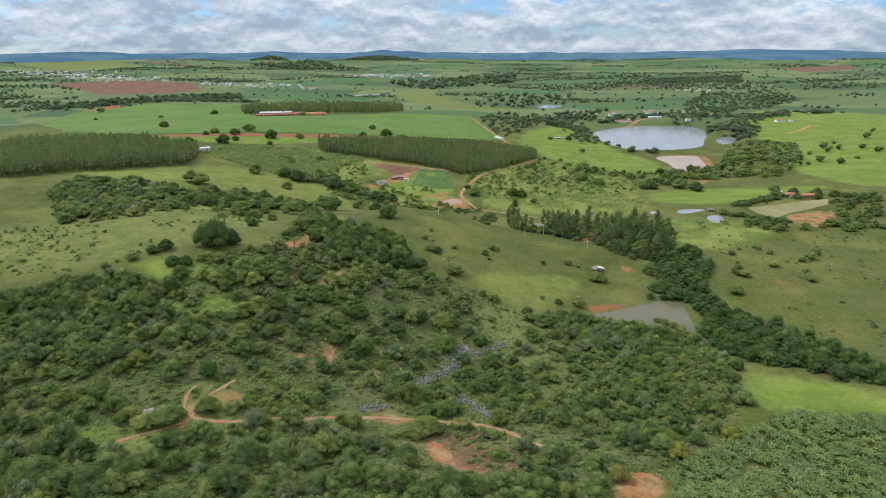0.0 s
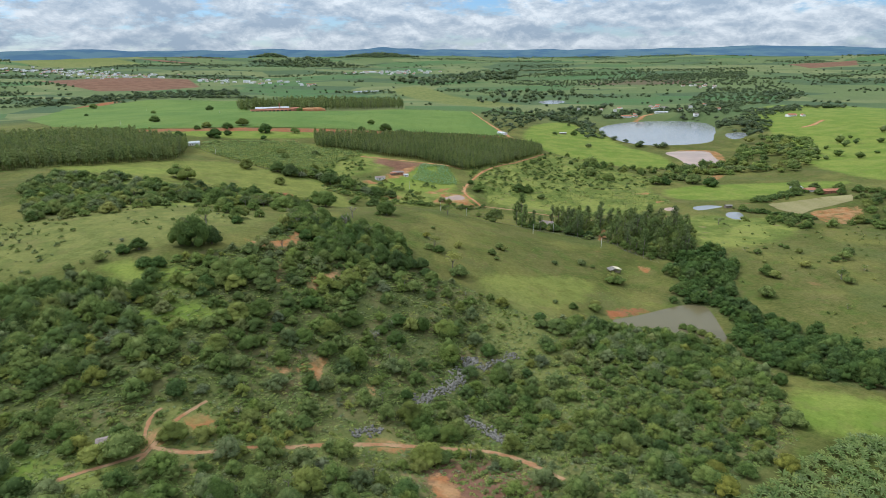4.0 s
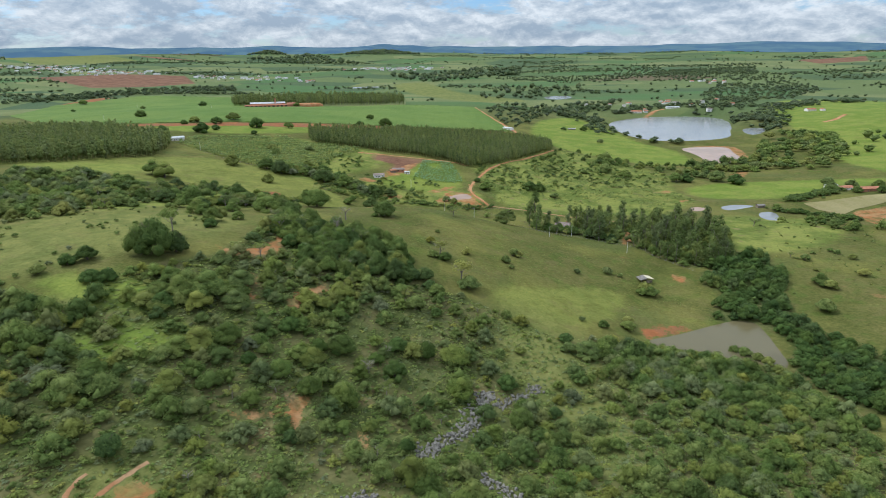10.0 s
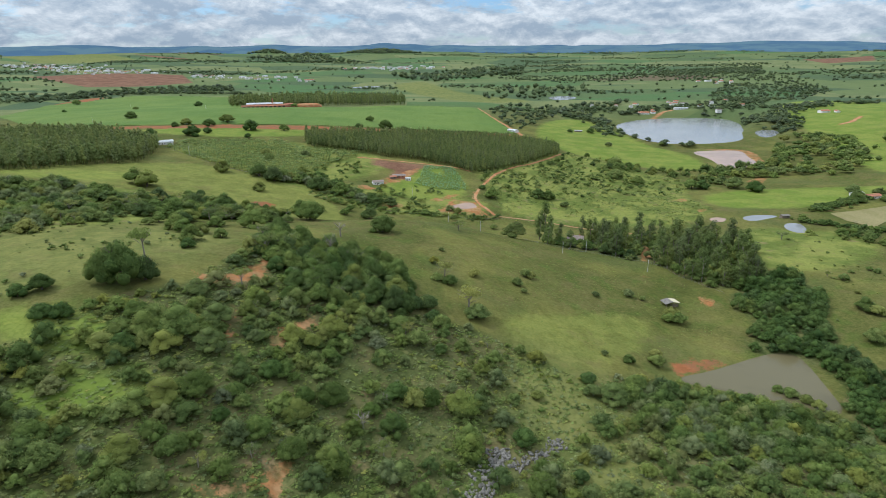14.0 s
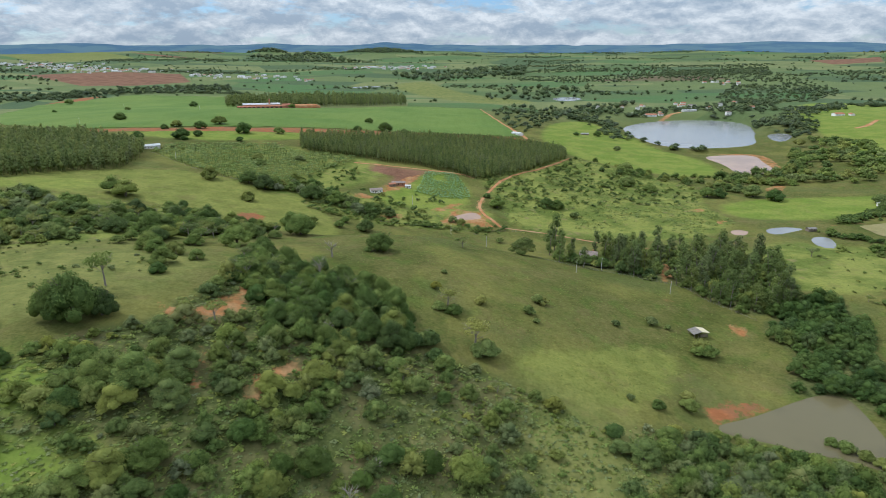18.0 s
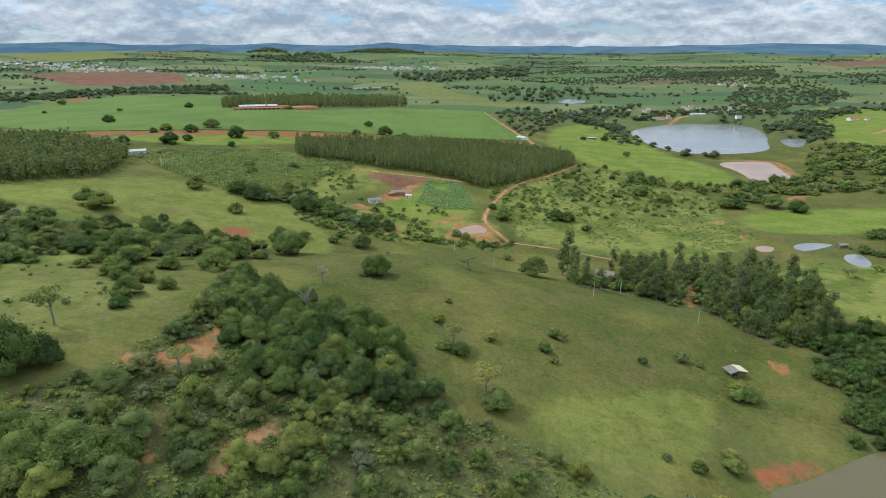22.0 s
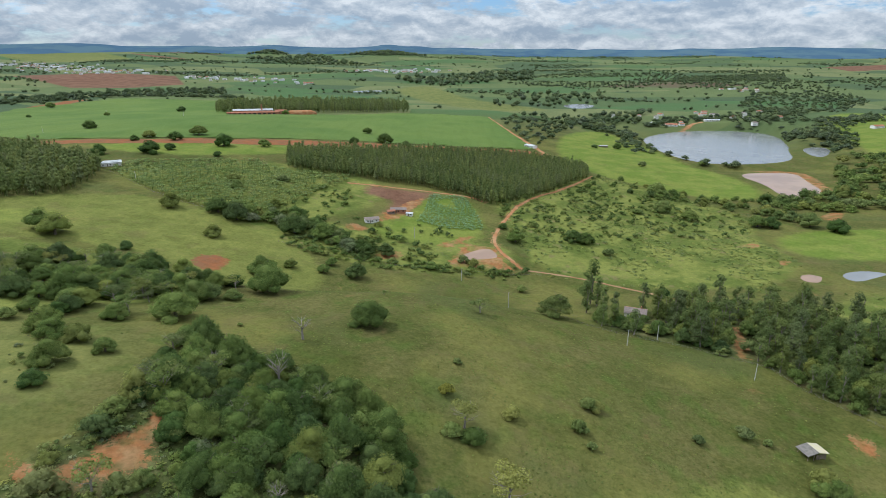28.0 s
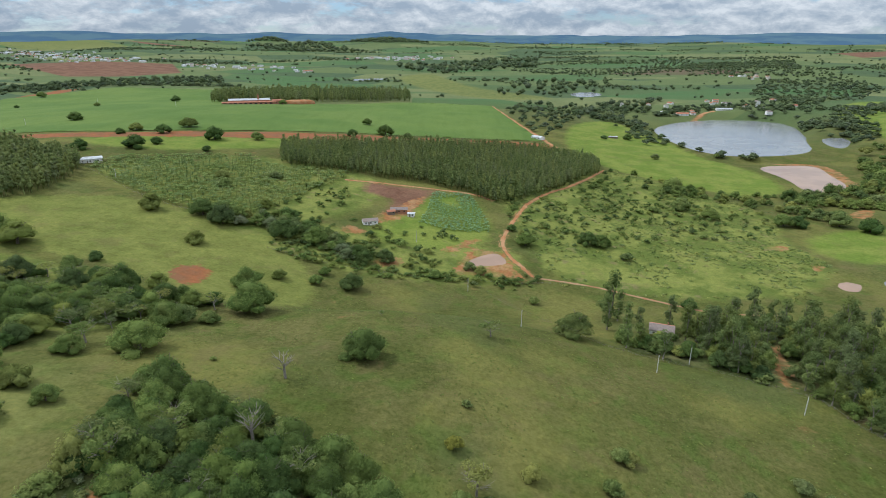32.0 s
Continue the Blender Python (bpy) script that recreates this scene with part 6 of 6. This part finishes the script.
# towns: a few house models, copied
TOWN_MODELS = [house("town_house", 0, 0, 0, w, d, h, r, wall, roof, label)
               for w, d, h, r, wall, roof, label in ((12, 9, 3.2, 1.8, PLASTER, TILE, "small white town house with red tile roof"),
                                                     (14, 10, 3.4, 1.2, PLASTER, SHEET, "white town house with pale sheet roof"),
                                                     (11, 8, 6.0, 1.6, PLASTER, TILE_OLD, "two-storey pale town house"),
                                                     (26, 13, 5.0, 1.6, PLASTER, SHEET, "long white town warehouse"))]
BANDS = {  # start, end, spread, count
    "west town": ((-2120, 3160), (-1250, 2745), 80, 120), "middle town": ((-1000, 2650), (-500, 2450), 45, 44),
    "far town": ((-420, 3050), (-140, 3190), 70, 70), "village": ((430, 1560), (640, 1680), 50, 22), "hill village": ((880, 2250), (990, 2330), 40, 10),
}
spots, town = [], np.random.default_rng(17)
for group, (a, b, spread, count) in BANDS.items():
    for i in range(count):
        t = town.random()
        x, y = a[0] + (b[0] - a[0]) * t + town.normal() * spread, a[1] + (b[1] - a[1]) * t + town.normal() * spread
        if outside_all(np.array([x]), np.array([y]))[0] > 14:
            spots.append((x, y, group))
for i, (x, y, group) in enumerate(spots):
    k = int(town.choice(4, p=(0.3, 0.34, 0.2, 0.16) if "town" in group else (0.6, 0.1, 0.3, 0.0)))
    m = pose(x, y, gz(x, y), 0, 0, float(town.integers(4)) * 90 + town.normal() * 12)
    tagged(copy_thing(TOWN_MODELS[k], m), group="houses of the " + group)
for k, ob in enumerate(TOWN_MODELS):
    ob.matrix_basis = pose(-1500 + 60 * k, 2870, gz(-1500 + 60 * k, 2870), 0, 0, 20 * k)


# ---- power line and fences ----
def pole_model():
    ob = tagged(new("utility_pole"), "pale concrete utility pole standing in pasture", "utility pole", "poles of the power line")
    v, f = tube([(0, 0, -0.8), (0, 0, 4), (0, 0, 8.6)], [0.2, 0.165, 0.12], 8)
    part("shaft", mesh_of("shaft", v, f, CONCRETE, True), ob)
    bm = bmesh.new()
    box_into(bm, -0.9, 0.9, -0.05, 0.05, 8.1, 8.22, 0.01)
    part("crossarm", bm_mesh("crossarm", bm, WOOD), ob)
    for sx in (-0.8, 0.8):
        v, f = tube([(sx, 0, 8.22), (sx, 0, 8.32), (sx, 0, 8.45)], [0.04, 0.08, 0.05], 8)
        part("insulator", mesh_of("insulator", v, f, PLASTER, True), ob)
    return ob


POLES = [(-40, 706), (-5, 637), (19, 567), (76, 537), (130, 515)]
first = pole_model()
first.matrix_basis = pose(*POLES[0], gz(*POLES[0]), 0, 0, 60)
for x, y in POLES[1:] + [(96, 551), (-273, 752), (-447, 1255), (-518, 1011), (-700, 1480), (-1040, 1856)]:
    copy_thing(first, pose(x, y, gz(x, y), 0, 0, 60 if x > -100 else 20))


def wire(name, a, b, sag, radius, label):
    t = np.linspace(0, 1, 14)
    p = np.outer(1 - t, a) + np.outer(t, b)
    p[:, 2] -= sag * 4 * t * (1 - t)
    v, f = [], []
    for q in p:
        v += [q + (0, radius, 0), q + (0, -radius * 0.5, radius * 0.87), q + (0, -radius * 0.5, -radius * 0.87)]
    for k in range(13):
        f += [(3 * k + i, 3 * k + (i + 1) % 3, 3 * k + 3 + (i + 1) % 3, 3 * k + 3 + i) for i in range(3)]
    return mesh_of(name, np.array(v), np.array(f), SHEET_DARK)


line = tagged(new("power_line"), "thin sagging wires strung between concrete poles", "power line")
for (ax, ay), (bx, by) in zip(POLES, POLES[1:]):
    for off in (-0.7, 0.7):
        part("wire", wire("wire", np.array((ax + off * 0.5, ay + off * 0.87, gz(ax, ay) + 8.4)), np.array((bx + off * 0.5, by + off * 0.87, gz(bx, by) + 8.4)), 1.1, 0.025, ""), line)


def fence(points, gap, label):
    p = np.array(points, float)
    s = np.concatenate([[0], np.cumsum(np.hypot(*np.diff(p, axis=0).T))])
    q = np.arange(0, s[-1], gap)
    x, y = np.interp(q, s, p[:, 0]), np.interp(q, s, p[:, 1])
    z = ground_z(x, y)
    ob = tagged(new("fence"), label, "fence", "pasture fences")
    for i in range(len(q)):
        m = part("post", POST, ob)
        m.matrix_basis = Matrix.Translation((x[i], y[i], z[i])) @ Euler((rng.normal() * 0.05, rng.normal() * 0.05, rng.random())).to_matrix().to_4x4()
    for h in (0.4, 0.8, 1.15):
        v, f = [], []
        for i in range(len(q)):
            c = np.array((x[i], y[i], z[i] + h))
            v += [c, c + (0, 0, 0.03)]
        f = np.array([(2 * i, 2 * i + 2, 2 * i + 3, 2 * i + 1) for i in range(len(q) - 1)])
        part("wire", mesh_of("wire", np.array(v), f, METAL), ob)


v, f = tube([(0, 0, -0.5), (0, 0, 0.7), (0.02, 0, 1.4)], [0.09, 0.085, 0.075], 6)
POST = mesh_of("post", v, f, WOOD)
fence([(40, 578), (58, 557), (75, 552), (111, 544), (143, 527), (149, 508), (168, 480)], 3.0, "wooden post and wire fence along a eucalyptus belt")
fence([(-130, 655), (-90, 650), (-40, 650), (20, 655), (60, 662)], 3.5, "wooden post fence along the foot of a hill")
fence([(-318, 786), (-244, 722), (-212, 705), (-178, 697)], 3.5, "wooden post fence beside a banana orchard")
